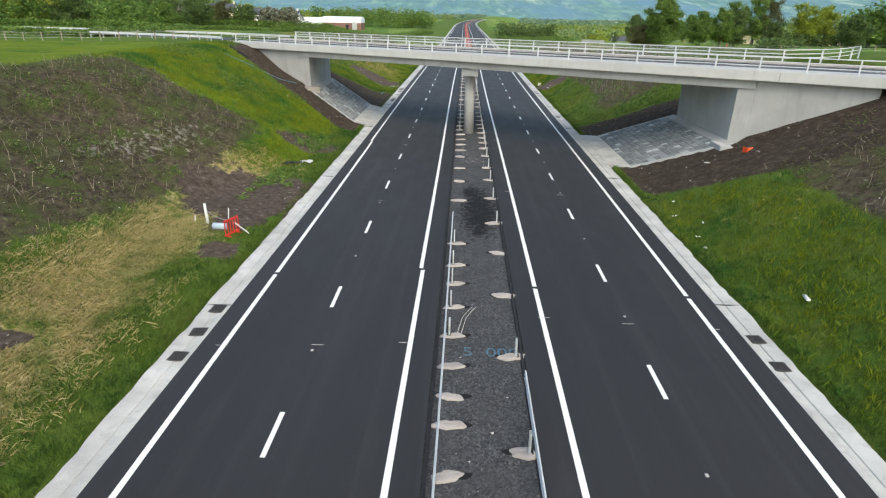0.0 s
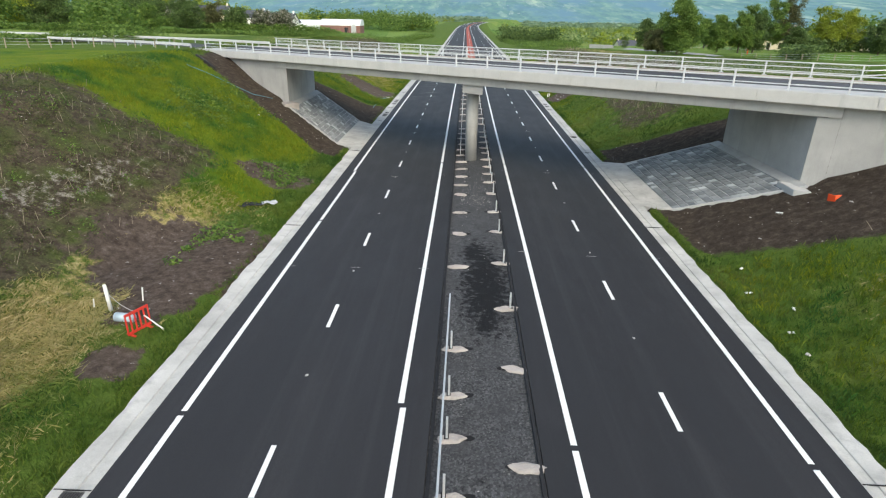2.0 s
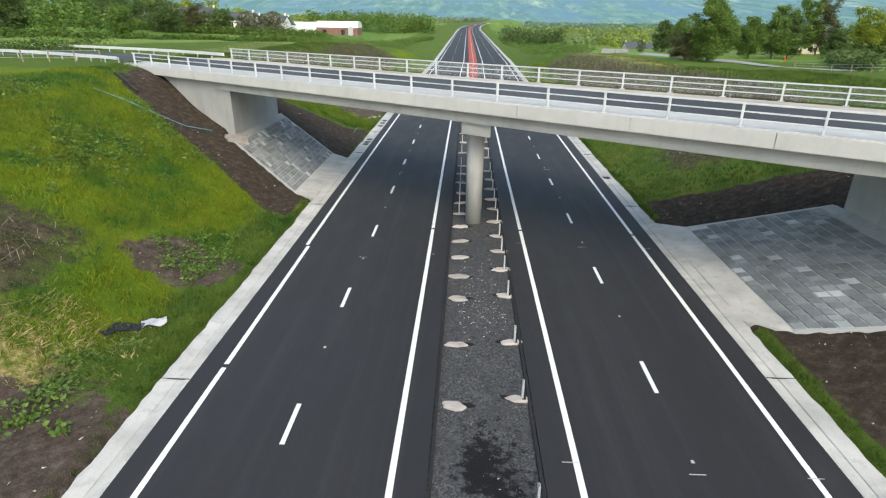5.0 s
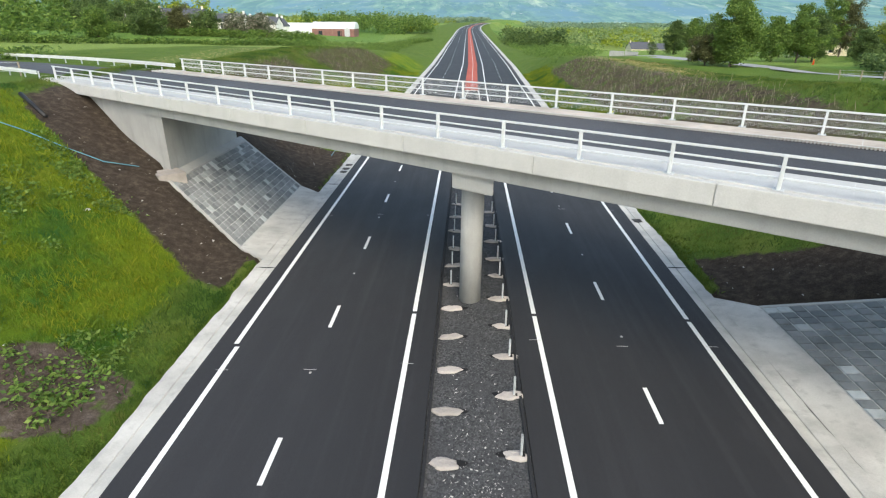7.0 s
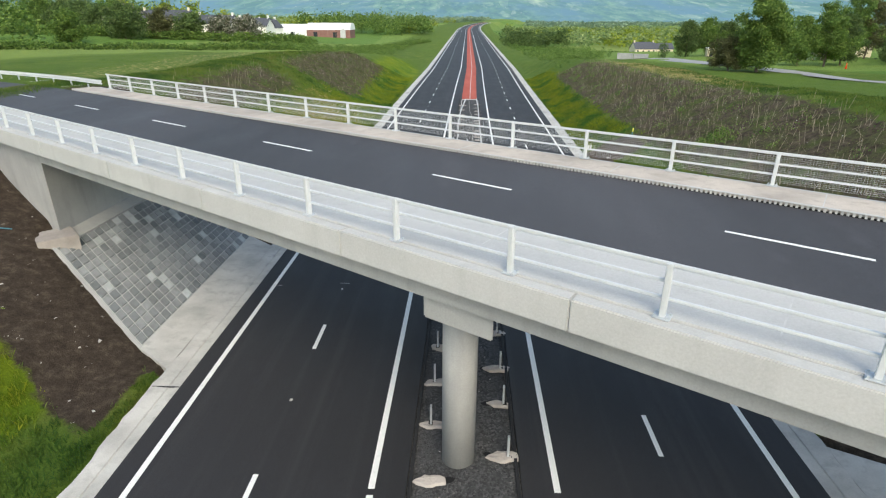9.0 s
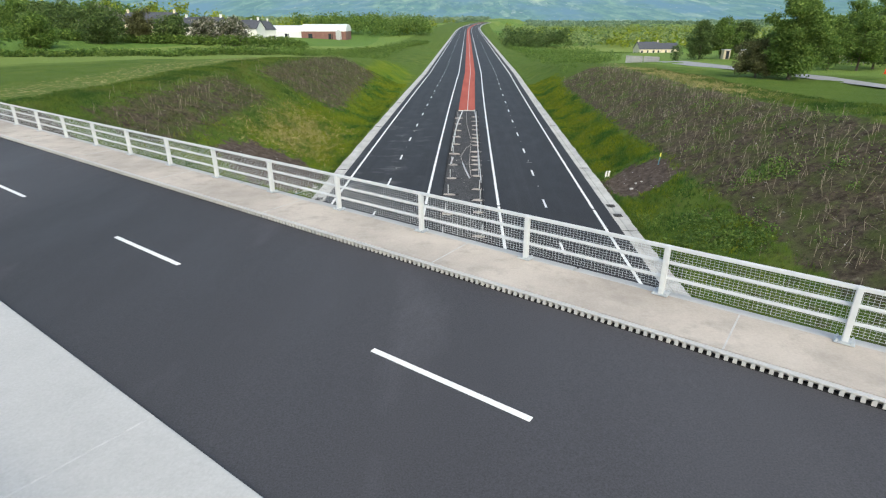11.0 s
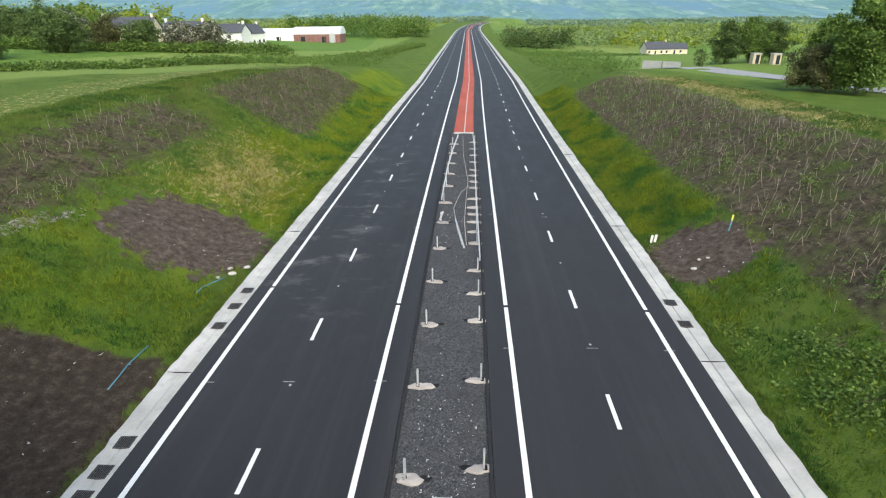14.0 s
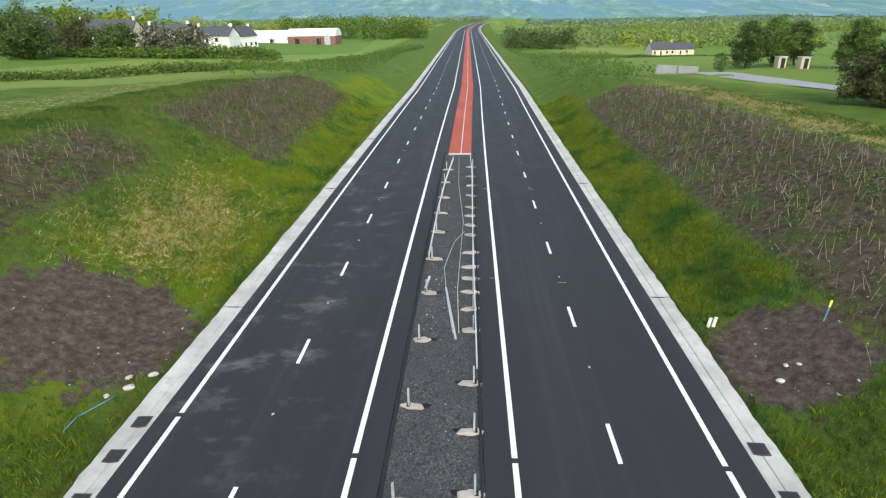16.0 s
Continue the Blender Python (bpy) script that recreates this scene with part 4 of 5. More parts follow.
def access_frame():
    t = empty("access_cover", "galvanised plate with an upright ladder frame on the median", "cover", 0.14, 70.95, 0.09)
    box("plate", STEEL, pose(0, -0.25, 0.012), 0.98, 0.62, 0.03, t, "", 0.008)
    for x in (-0.27, 0.27):
        tube("stile", [(x, -0.1, 0.03), (x, 0.12, 0.45), (x, 0.3, 0.85)], 0.022, STEEL, t)
    for y, z in ((-0.12, 0.05), (0.12, 0.45), (0.28, 0.8)):
        tube("rung", [(-0.27, y, z), (0.27, y, z)], 0.018, STEEL, t)


access_frame()
slab_end = tagged(box("concrete_sill", CHANNEL, pose(0.36, 129.6, 0.06), 2.5, 0.55, 0.16, bevel=0.03), "pale concrete sill where the red strip begins", "sill")


def gully(s, y, x=11.42):
    t = empty("gully", "dark cast iron gully grate set in the channel", "gully", s * x + float(bend(y)), y, -0.135, rng.uniform(-4, 4), "gullies")
    box("frame", IRON, pose(0, 0, 0.005), 0.62, 0.62, 0.05, t, "", 0.006)
    # thin plate whose near-black colour paints the shade below the bars
    box("pit", DARK, pose(0, 0, 0.028), 0.50, 0.52, 0.008, t, "", 0)
    for k in range(7):
        box("bar", IRON, pose(-0.21 + 0.07 * k, 0, 0.036), 0.028, 0.52, 0.014, t, "", 0)


for y in (8.74, 6.85, 5.1, 82.4, 84.4, 86.2, 74.3, 72.9, 71.8):
    gully(-1, y)
for y in (7.6, 5.7, 83.1, 85.3, 60.5):
    gully(1, y)


def chainage():
    """Blue chalk numbers on the gravel."""
    cu = bpy.data.curves.new("chalk_number", "FONT")
    cu.body, cu.size, cu.offset = "5  000", 0.85, -0.004
    tmp = bpy.data.objects.new("tmp", cu)
    scene.collection.objects.link(tmp)
    me = bpy.data.meshes.new_from_object(tmp.evaluated_get(bpy.context.evaluated_depsgraph_get()))
    bpy.data.objects.remove(tmp)
    me.materials.clear()
    me.materials.append(plain("blue_chalk", (0.08, 0.16, 0.22), 0.95, 0, 0.5, 9))
    ob = new("chalk_number", me)
    ob.matrix_basis = pose(-0.75, 5.4, 0.112, 0, 0, 0)
    return tagged(ob, "faint blue chalk numbers on the gravel", "marking", "", "structure")


chainage()

# ---- things on the banks ----


def gz(x, y):
    return float(ground_z(x, y))


def red_barrier(x, y, turn):
    t = empty("traffic_barrier", "red plastic barrier standing askew on the grass", "barrier", x, y, gz(x, y), turn)
    bm = bmesh.new()
    for z in (0.12, 0.95):
        box_bm(bm, pose(0, 0, z), 1.1, 0.06, 0.12, 0.015)
    for k in range(6):
        box_bm(bm, pose(-0.52 + 0.208 * k, 0, 0.53), 0.06, 0.05, 0.95, 0.01)
    part("panel", bm, RED_PLASTIC, t)
    for a in (-0.4, 0.4):
        box("foot", RED_PLASTIC, pose(a, 0, 0.03), 0.1, 0.5, 0.06, t)
    tube("prop", [(0.3, 0.0, 0.6), (0.5, -0.75, 0.02)], 0.03, WHITE, t)


red_barrier(-14.1, 17.2, 68)
tagged(tube("marker_post", [(-16.15, 18.6, gz(-16.15, 18.6) - 0.1), (-16.2, 18.62, 1.35)], [0.09, 0.075], WHITE), "short pale round post in the grass", "post")
tagged(tube("pipe_end", [(-15.5, 17.9, gz(-15.5, 17.9) + 0.15), (-14.7, 17.85, gz(-14.7, 17.8) + 0.18)], [0.2, 0.19], plain("pale_blue_plastic", (0.42, 0.52, 0.60), 0.5), sides=14), "pale blue plastic pipe end on the ground", "pipe")
tagged(tube("rope", [(-16.1, 18.6, 0.9), (-15.4, 18.2, 0.65), (-14.7, 17.7, 0.7), (-14.2, 17.3, 0.85)], 0.015, CHIP_WHITE), "slack rope between a post and a barrier", "rope")


def cone(x, y, lying):
    t = empty("traffic_cone", "orange traffic cone lying on dark soil" if lying else "orange traffic cone standing", "cone", x, y, gz(x, y) + (0.16 if lying else 0.0), 20)
    q = pose(0, 0, 0, 0, 82, 0) if lying else Matrix()
    bm = bmesh.new()
    bmesh.ops.create_cone(bm, cap_ends=True, segments=20, radius1=0.17, radius2=0.035, depth=0.95, matrix=q @ pose(0, 0, 0.49))
    part("body", bm, ORANGE, t, "", True)
    box("base", ORANGE, q @ pose(0, 0, 0.02), 0.46, 0.46, 0.05, t)


cone(19.6, 28.2, True)
cone(63.5, 134.5, False)
tagged(tube("drain_pipe", [(-30.2, 60.6, gz(-30.2, 60.6) + 0.12), (-27.6, 58.9, gz(-27.6, 58.9) + 0.12)], 0.13, BLACK_PIPE, sides=12), "black plastic pipe lying on the bank", "pipe")
pts = [(-29.0, 55.5), (-27, 56.0), (-25.0, 56.3), (-23, 56.8), (-21.3, 57.6)]
tagged(tube("hose", [(x, y, gz(x, y) + 0.12) for x, y in pts], 0.03, BLUE_PIPE), "thin blue hose across the bank", "hose")
pts = [(-13.7, 77.1), (-13.75, 77.9), (-13.85, 78.8), (-13.8, 79.6), (-13.75, 80.3)]
tagged(tube("hose", [(x, y, gz(x, y) + 0.07) for x, y in pts], 0.028, BLUE_PIPE), "blue hose on bare soil", "hose")
pts = [(-13.9, 85.4), (-13.9, 86.2), (-13.5, 87.0), (-13.2, 87.6)]
tagged(tube("hose", [(x, y, gz(x, y) + 0.07) for x, y in pts], 0.03, BLUE_PIPE), "blue hose leading to rubble on bare soil", "hose")
for x, y, h in ((-15.3, 19.7, 0.7), (-17.0, 18.8, 0.5), (13.0, 93.6, 0.55), (13.25, 93.6, 0.55)):
    tagged(box("marker_stake", WHITE, pose(x, y, gz(x, y) + h / 2, 0, 8, 0), 0.16 if x > 0 else 0.06, 0.04, h), "short white marker stake", "stake", "marker stakes")
mk = empty("marker_post", "blue and yellow marker post on bare soil", "post", 16.7, 91.2, gz(16.7, 91.2))
box("lower", BLUE_PIPE, pose(0, 0, 0.3, 0, 6, 0), 0.07, 0.05, 0.7, mk)
box("upper", YELLOW, pose(0.05, 0, 0.82, 0, 6, 0), 0.10, 0.05, 0.34, mk)


def rock(x, y, r, material, label, category="stone"):
    bm = bmesh.new()
    bmesh.ops.create_icosphere(bm, subdivisions=2, radius=r)
    q = rng.uniform(0, 9)
    for v in bm.verts:
        v.co *= 1 + 0.22 * noise.noise(v.co * (1.6 / r) + Vector((q, 0, 0)))
        v.co.z *= 0.6
        v.co.x *= 1.3
    ob = part("stone", bm, material)
    ob.matrix_basis = pose(x, y, gz(x, y) + r * 0.25, 0, 0, rng.uniform(0, 360))
    return tagged(ob, label, category, "loose stones")


for x, y, r in ((-13.0, 88.2, 0.28), (-13.4, 88.9, 0.2), (-12.5, 89.2, 0.25), (-13.6, 87.6, 0.17), (14.0, 88.9, 0.22), (14.5, 89.6, 0.15), (14.9, 89.4, 0.13), (24.4, 29.2, 0.24), (13.1, 17.3, 0.14), (-20.6, 51.0, 0.2)):
    rock(x, y, r * 0.65, CHIP_WHITE, "pale broken stone on bare soil")
for x, y in ((13.9, 25.0), (13.2, 22.6), (14.1, 20.4), (13.3, 18.9), (17.4, 28.9)):
    tagged(box("litter", WHITE, pose(x, y, gz(x, y) + 0.06, 4, 8, rng.uniform(0, 180)), 0.36, 0.12, 0.05), "pale scrap lying on the verge", "litter", "scraps")
tagged(box("kerb_scrap", WHITE, pose(14.5, 10.0, gz(14.5, 10.0) + 0.1, 0, 10, 70), 0.8, 0.16, 0.10), "white plastic length lying in the grass", "plastic bar")
for k, (x, y) in enumerate(((-15.0, 33.4), (-14.2, 33.9), (-15.6, 33.2))):
    bm = bmesh.new()
    bmesh.ops.create_grid(bm, x_segments=10, y_segments=8, size=0.5)
    for v in bm.verts:
        v.co.z = 0.18 * noise.noise(Vector((v.co.x * 2.2 + k * 5, v.co.y * 2.2, 1)))
        v.co.y *= 0.6
    bmesh.ops.solidify(bm, geom=bm.faces[:], thickness=0.02)
    ob = part("sheet", bm, BLACK_PIPE if k != 1 else SHEET_GREY)
    ob.matrix_basis = pose(x, y, gz(x, y) + 0.2, 0, 0, 30 * k)
    tagged(ob, "crumpled plastic sheet lying on the grass", "sheet")


def chips(name, n, place, size, material, label):
    """Many small loose pieces in one mesh."""
    verts, faces = [], []
    for x, y, z in place(n):
        r = size * rng.uniform(0.4, 1.3)
        p = rng.normal(0, 1, (4, 3)) * r
        p[:, 2] *= 0.6
        b = len(verts)
        verts += [(x + a, y + c, z + abs(d) * 0.7) for a, c, d in p]
        faces += [(b, b + 1, b + 2), (b, b + 2, b + 3), (b, b + 3, b + 1), (b + 1, b + 3, b + 2)]
    return tagged(mesh_ob(name, verts, faces, material), label, "rubble", "", "stuff")


def on_median(n):
    for _ in range(n):
        y = rng.choice([rng.normal(35.6, 0.8), rng.normal(38.5, 2), rng.uniform(-15, 125), rng.normal(74, 2), rng.normal(97, 3)])
        yield rng.uniform(-1.0, 1.2), y, 0.10


def on_bank(n, soil=True):
    k = 0
    while k < n:
        x, y = rng.uniform(-30, 30), rng.uniform(-10, 120)
        if abs(x) < 12.5:
            continue
        c = covers(np.array(x), np.array(y))
        if max(float(c["peat"]), float(c["soil"]), float(c["scrub"]) * 0.9) > 0.5:
            k += 1
            yield x, y, gz(x, y)


chips("loose_chippings", 900, on_median, 0.028, CHIP_WHITE, "pale chippings scattered over the median")
chips("loose_stones", 2200, on_bank, 0.05, CHIP_WHITE, "small pale stones over bare soil and scrub")

for y in (-30, -11, 9.8, 31, 52, 68.5, 79.2, 96, 118, 140):
    for s in (-1, 1):
        tagged(box("channel_joint", KERB_RUBBER, pose(s * 11.5 + float(bend(y)), y + s * 0.7, -0.112), 1.06, 0.03, 0.04, chan[s], "", 0), kind="structure")

# ---- grass, scrub and saplings ----


def scatter(n, x0, x1, y0, y1, weight):
    """Random places where weight(x, y), from 0 to 1, lets them stand."""
    out = np.zeros((0, 2))
    while len(out) < n:
        p = np.stack([rng.uniform(x0, x1, n * 2), rng.uniform(y0, y1, n * 2)], -1)
        keep = rng.random(n * 2) < weight(p[:, 0], p[:, 1])
        out = np.concatenate([out, p[keep]])
    return out[:n]


def blades(name, places, per, height, spread_, width, material, label, lean=0.35):
    """Tufts of pointed blades, each two triangles bent at the middle."""
    n = len(places)
    x = np.repeat(places[:, 0], per) + rng.normal(0, spread_, n * per)
    y = np.repeat(places[:, 1], per) + rng.normal(0, spread_, n * per)
    z = ground_z(x, y) - 0.03
    h = height * np.repeat(rng.uniform(0.55, 1.25, n), per) * rng.uniform(0.6, 1.2, n * per)
    q = rng.uniform(0, 2 * np.pi, n * per)
    l = rng.normal(0, lean, (n * per, 2)) * h[:, None]
    wx, wy = np.cos(q) * width, np.sin(q) * width
    a = np.stack([x - wx, y - wy, z], -1)
    b = np.stack([x + wx, y + wy, z], -1)
    c = np.stack([x + l[:, 0] * 0.4 + wx * 0.7, y + l[:, 1] * 0.4 + wy * 0.7, z + h * 0.6], -1)
    d = np.stack([x + l[:, 0], y + l[:, 1], z + h], -1)
    v = np.stack([a, b, c, d], 1).reshape(-1, 3)
    i = np.arange(n * per) * 4
    f = np.concatenate([np.stack([i, i + 1, i + 2], -1), np.stack([i, i + 2, i + 3], -1)])
    return tagged(mesh_ob(name, v.tolist(), f.tolist(), material), label, "grass", "", "stuff")


def open_grass(x, y):
    c = covers(x, y)
    bad = np.maximum.reduce([c["soil"], c["peat"], c["scrub"] * 0.9])
    return np.where(np.abs(x) < 12.25, 0, np.clip(1 - 1.6 * bad, 0, 1))


for s in (-1, 1):
    lo, hi = (-34, -12.2) if s < 0 else (12.2, 34)
    blades("grass", scatter(30000, lo, hi, -14, 150, lambda x, y: open_grass(x, y) * (1 - 0.8 * covers(x, y)["dry"]) * (1 - covers(x, y)["lush"])), 4, 0.24, 0.09, 0.016, BLADE, "rough green grass on the bank")
    blades("lush_grass", scatter(17000, lo, hi, -14, 165, lambda x, y: open_grass(x, y) * covers(x, y)["lush"]), 5, 0.30, 0.10, 0.018, BLADE_LUSH, "long bright green grass on the bank")
    # ragged fringe against the channel
    edge = scatter(4200, *((-12.7, -12.0) if s < 0 else (12.0, 12.7)), -14, 150, lambda x, y: np.clip(1 - 2.5 * covers(x, y)["peat"] - covers(x, y)["soil"], 0, 1))
    blades("verge_grass", edge, 4, 0.16, 0.06, 0.014, BLADE, "ragged grass fringe along the channel", 0.5)
blades("dry_grass", scatter(15000, -24, -12.4, -14, 34, lambda x, y: open_grass(x, y) * covers(x, y)["dry"]), 5, 0.22, 0.10, 0.014, BLADE_DRY, "pale dry flattened grass", 0.9)
blades("dry_grass", scatter(5000, -24, 34, 75, 150, lambda x, y: open_grass(x, y) * covers(x, y)["dry"]), 5, 0.25, 0.10, 0.014, BLADE_DRY, "pale dry grass on the bank", 0.7)


def in_scrub(x, y):
    return np.where(np.abs(x) < 13, 0, covers(x, y)["scrub"] ** 2)


def weeds(name, places, n_leaf, size, height, material, label):
    """Low broad-leaved clumps."""
    n = len(places)
    k = n * n_leaf
    scale = np.repeat(rng.uniform(0.5, 1.4, n), n_leaf)
    off = rng.normal(0, 1, (k, 3)) * np.array([0.32, 0.32, 0.25]) * scale[:, None]
    x, y = np.repeat(places[:, 0], n_leaf) + off[:, 0], np.repeat(places[:, 1], n_leaf) + off[:, 1]
    z = ground_z(x, y) + np.abs(off[:, 2]) * height * 3
    return tagged(leaf_mesh(name, np.stack([x, y, z], -1), size, material), label, "weeds", "", "stuff")


def leaf_mesh(name, c, size, material, flat=0.5):
    """Pointed leaf-like quads at the places c."""
    n = len(c)
    d1 = rng.normal(0, 1, (n, 3))
    d1[:, 2] *= flat
    d1 /= np.linalg.norm(d1, axis=1)[:, None]
    d2 = np.cross(d1, rng.normal(0, 1, (n, 3)))
    d2 /= np.linalg.norm(d2, axis=1)[:, None]
    s = size * rng.uniform(0.6, 1.4, n)[:, None]
    v = np.stack([c - d1 * s, c - d2 * s * 0.55, c + d1 * s, c + d2 * s * 0.55], 1).reshape(-1, 3)
    i = np.arange(n) * 4
    return mesh_ob(name, v.tolist(), np.stack([i, i + 1, i + 2, i + 3], -1).tolist(), material)


weeds("weeds", scatter(2400, -34, -19, -14, 40, in_scrub), 20, 0.055, 0.22, LEAF_OLIVE, "dark low weeds over the planted bank")
weeds("weeds", scatter(1500, -30, -15, 80, 165, in_scrub), 20, 0.06, 0.22, LEAF_OLIVE, "dark low weeds over the planted bank")
weeds("weeds", scatter(2200, 16, 32, -14, 152, in_scrub), 18, 0.055, 0.20, LEAF_OLIVE, "dark low weeds over the planted bank")
weeds("docks", scatter(330, -34, 32, -10, 150, in_scrub), 50, 0.065, 0.4, LEAF, "green leafy clumps among the scrub")
weeds("docks", scatter(70, -33, -14, 33, 62, lambda x, y: covers(x, y)["lush"] * open_grass(x, y) ** 3 * (lump(x, y, 4.0) > 0.5)), 60, 0.10, 0.2, LEAF, "dark green clumps in the long grass")
for cx, cy, rx, ry, n in ((-24.0, 47.0, 1.6, 2.6, 46), (-15.0, 41.0, 0.9, 1.8, 22), (-15.4, 29.5, 0.9, 1.6, 16)):
    weeds("docks", np.stack([rng.normal(cx, rx, n), rng.normal(cy, ry, n)], -1), 60, 0.10, 0.22, LEAF, "dark green weed patch in the long grass")
weeds("docks", scatter(90, 13, 22, 62, 83, lambda x, y: covers(x, y)["lush"] * (lump(x, y, 2.5) > 0.2)), 50, 0.09, 0.18, LEAF, "dark green clumps in the long grass")


def stalks(name, places, height, material, label, lean=0.26, width=0.0095):
    """Thin square stakes, many in one mesh."""
    verts, faces = [], []
    g = ground_z(places[:, 0], places[:, 1])
    for (x, y), z in zip(places, g):
        h = height * rng.uniform(0.5, 1.35)
        dx, dy = rng.normal(0, lean, 2) * h
        r = width * rng.uniform(0.7, 1.3)
        b = len(verts)
        for k, (cx, cy, cz, rr) in enumerate(((x, y, z - 0.1, r), (x + dx, y + dy, z + h, r * 0.7))):
            verts += [(cx - rr, cy - rr, cz), (cx + rr, cy - rr, cz), (cx + rr, cy + rr, cz), (cx - rr, cy + rr, cz)]
        faces += [(b + j, b + (j + 1) % 4, b + 4 + (j + 1) % 4, b + 4 + j) for j in range(4)] + [(b + 4, b + 5, b + 6, b + 7)]
    return tagged(mesh_ob(name, verts, faces, material), label, "stakes", "", "stuff")


stalks("sapling_stakes", scatter(1150, 16, 30, 58, 153, in_scrub), 0.7, STRAW, "pale stakes and bare saplings planted over the bank")
stalks("sapling_stakes", scatter(360, -34, -18, -12, 40, in_scrub), 0.6, STRAW, "pale stakes and bare saplings planted over the bank")
stalks("sapling_stakes", scatter(420, -30, -15, 80, 166, in_scrub), 0.7, STRAW, "pale stakes and bare saplings planted over the bank")
stalks("sapling_stakes", scatter(120, 18, 32, -12, 22, in_scrub), 0.6, STRAW, "pale stakes and bare saplings planted over the bank")
stalks("twigs", scatter(1600, -34, 30, -12, 150, in_scrub), 0.28, STRAW, "pale dead twigs lying over the scrub", 1.6, 0.012)

# ---- trees and hedges ----


def clump_points(centres, radii, n, shell=0.55):
    """Points in uneven clumps, thicker towards their skins."""
    k = len(centres)
    per = max(1, n // k)
    d = rng.normal(0, 1, (k, per, 3))
    d /= np.linalg.norm(d, axis=2)[..., None]
    r = radii[:, None, None] * (shell + (1 - shell) * rng.random((k, per, 1)))
    return (centres[:, None, :] + d * r * np.array([1, 1, 0.82])).reshape(-1, 3)


def puffs(centres, radii, n):
    """Leaves thick in the middle of each spray and thinning outwards."""
    per = max(1, n // len(centres))
    d = rng.normal(0, 0.62, (len(centres), per, 3)) * np.array([1, 1, 0.7])
    return (centres[:, None, :] + d * radii[:, None, None]).reshape(-1, 3)


def tree(x, y, h, r, material, label, leaves=1800, size=0.26, z=None, trunk=0.28, name="tree", low=0.25, skirt=0):
    z = gz(x, y) if z is None else z
    t = empty(name, label, "tree", x, y, z, 0, "trees")
    verts, faces = [], []

    def limb(a, b, r0, r1, sides=7):
        a, b = np.array(a, float), np.array(b, float)
        d = (b - a) / np.linalg.norm(b - a)
        u = np.cross(d, [0.31, 0.95, 0.1])
        u /= np.linalg.norm(u)
        w = np.cross(d, u)
        s = len(verts)
        for p, rr in ((a, r0), ((a + b) / 2 + rng.normal(0, 0.06, 3) * h * 0.1, (r0 + r1) / 2), (b, r1)):
            for k in range(sides):
                q = 2 * math.pi * k / sides
                verts.append(tuple(p + (u * math.cos(q) + w * math.sin(q)) * rr))
        for m in (0, sides):
            faces.extend((s + m + k, s + m + (k + 1) % sides, s + m + sides + (k + 1) % sides, s + m + sides + k) for k in range(sides))
    fork = np.array([rng.normal(0, 0.15), rng.normal(0, 0.15), h * 0.36])
    limb((0, 0, -0.3), fork, trunk, trunk * 0.7)
    limb(fork, (rng.normal(0, 0.2), rng.normal(0, 0.2), h * 0.88), trunk * 0.6, trunk * 0.12, 6)
    cs, rs = [], []
    base = max(low, 0.06)
    for k in range(15):
        q = 2.4 * k + rng.uniform(-0.3, 0.3)
        f = (k + 0.5) / 15
        hh = base + 0.10 + (0.86 - base) * f
        wide = math.sin(math.pi * min(1, 0.22 + 0.74 * f)) ** 0.55 * rng.uniform(0.62, 1.05)
        tip = np.array([math.cos(q) * r * wide, math.sin(q) * r * wide, h * hh])
        root = np.array([fork[0], fork[1], h * max(0.2, hh - 0.22)])
        limb(root, tip * np.array([0.9, 0.9, 1]), trunk * 0.36 * (1.1 - f), trunk * 0.06, 5)
        for m in range(5):
            g = rng.uniform(0.35, 1.05)
            cs.append(root + (tip - root) * g + rng.normal(0, 0.13, 3) * r)
            rs.append(r * rng.uniform(0.13, 0.27))
    for k in range(skirt):
        q, f = rng.uniform(0, 2 * math.pi), rng.uniform(0.1, 0.75)
        cs.append(np.array([math.cos(q) * r * f, math.sin(q) * r * f, h * rng.uniform(0.06, 0.42)]))
        rs.append(r * rng.uniform(0.16, 0.3))
    for k in range(4):
        cs.append(np.array([rng.normal(0, 0.12) * r, rng.normal(0, 0.12) * r, h * rng.uniform(0.82, 0.98)]))
        rs.append(r * rng.uniform(0.14, 0.24))
    mesh_ob("trunk", verts, faces, BARK, t, "", True)
    crown_ = leaf_mesh("crown", puffs(np.array(cs), np.array(rs), leaves), size * 0.72, material, 0.8)
    crown_.parent = t
    return t


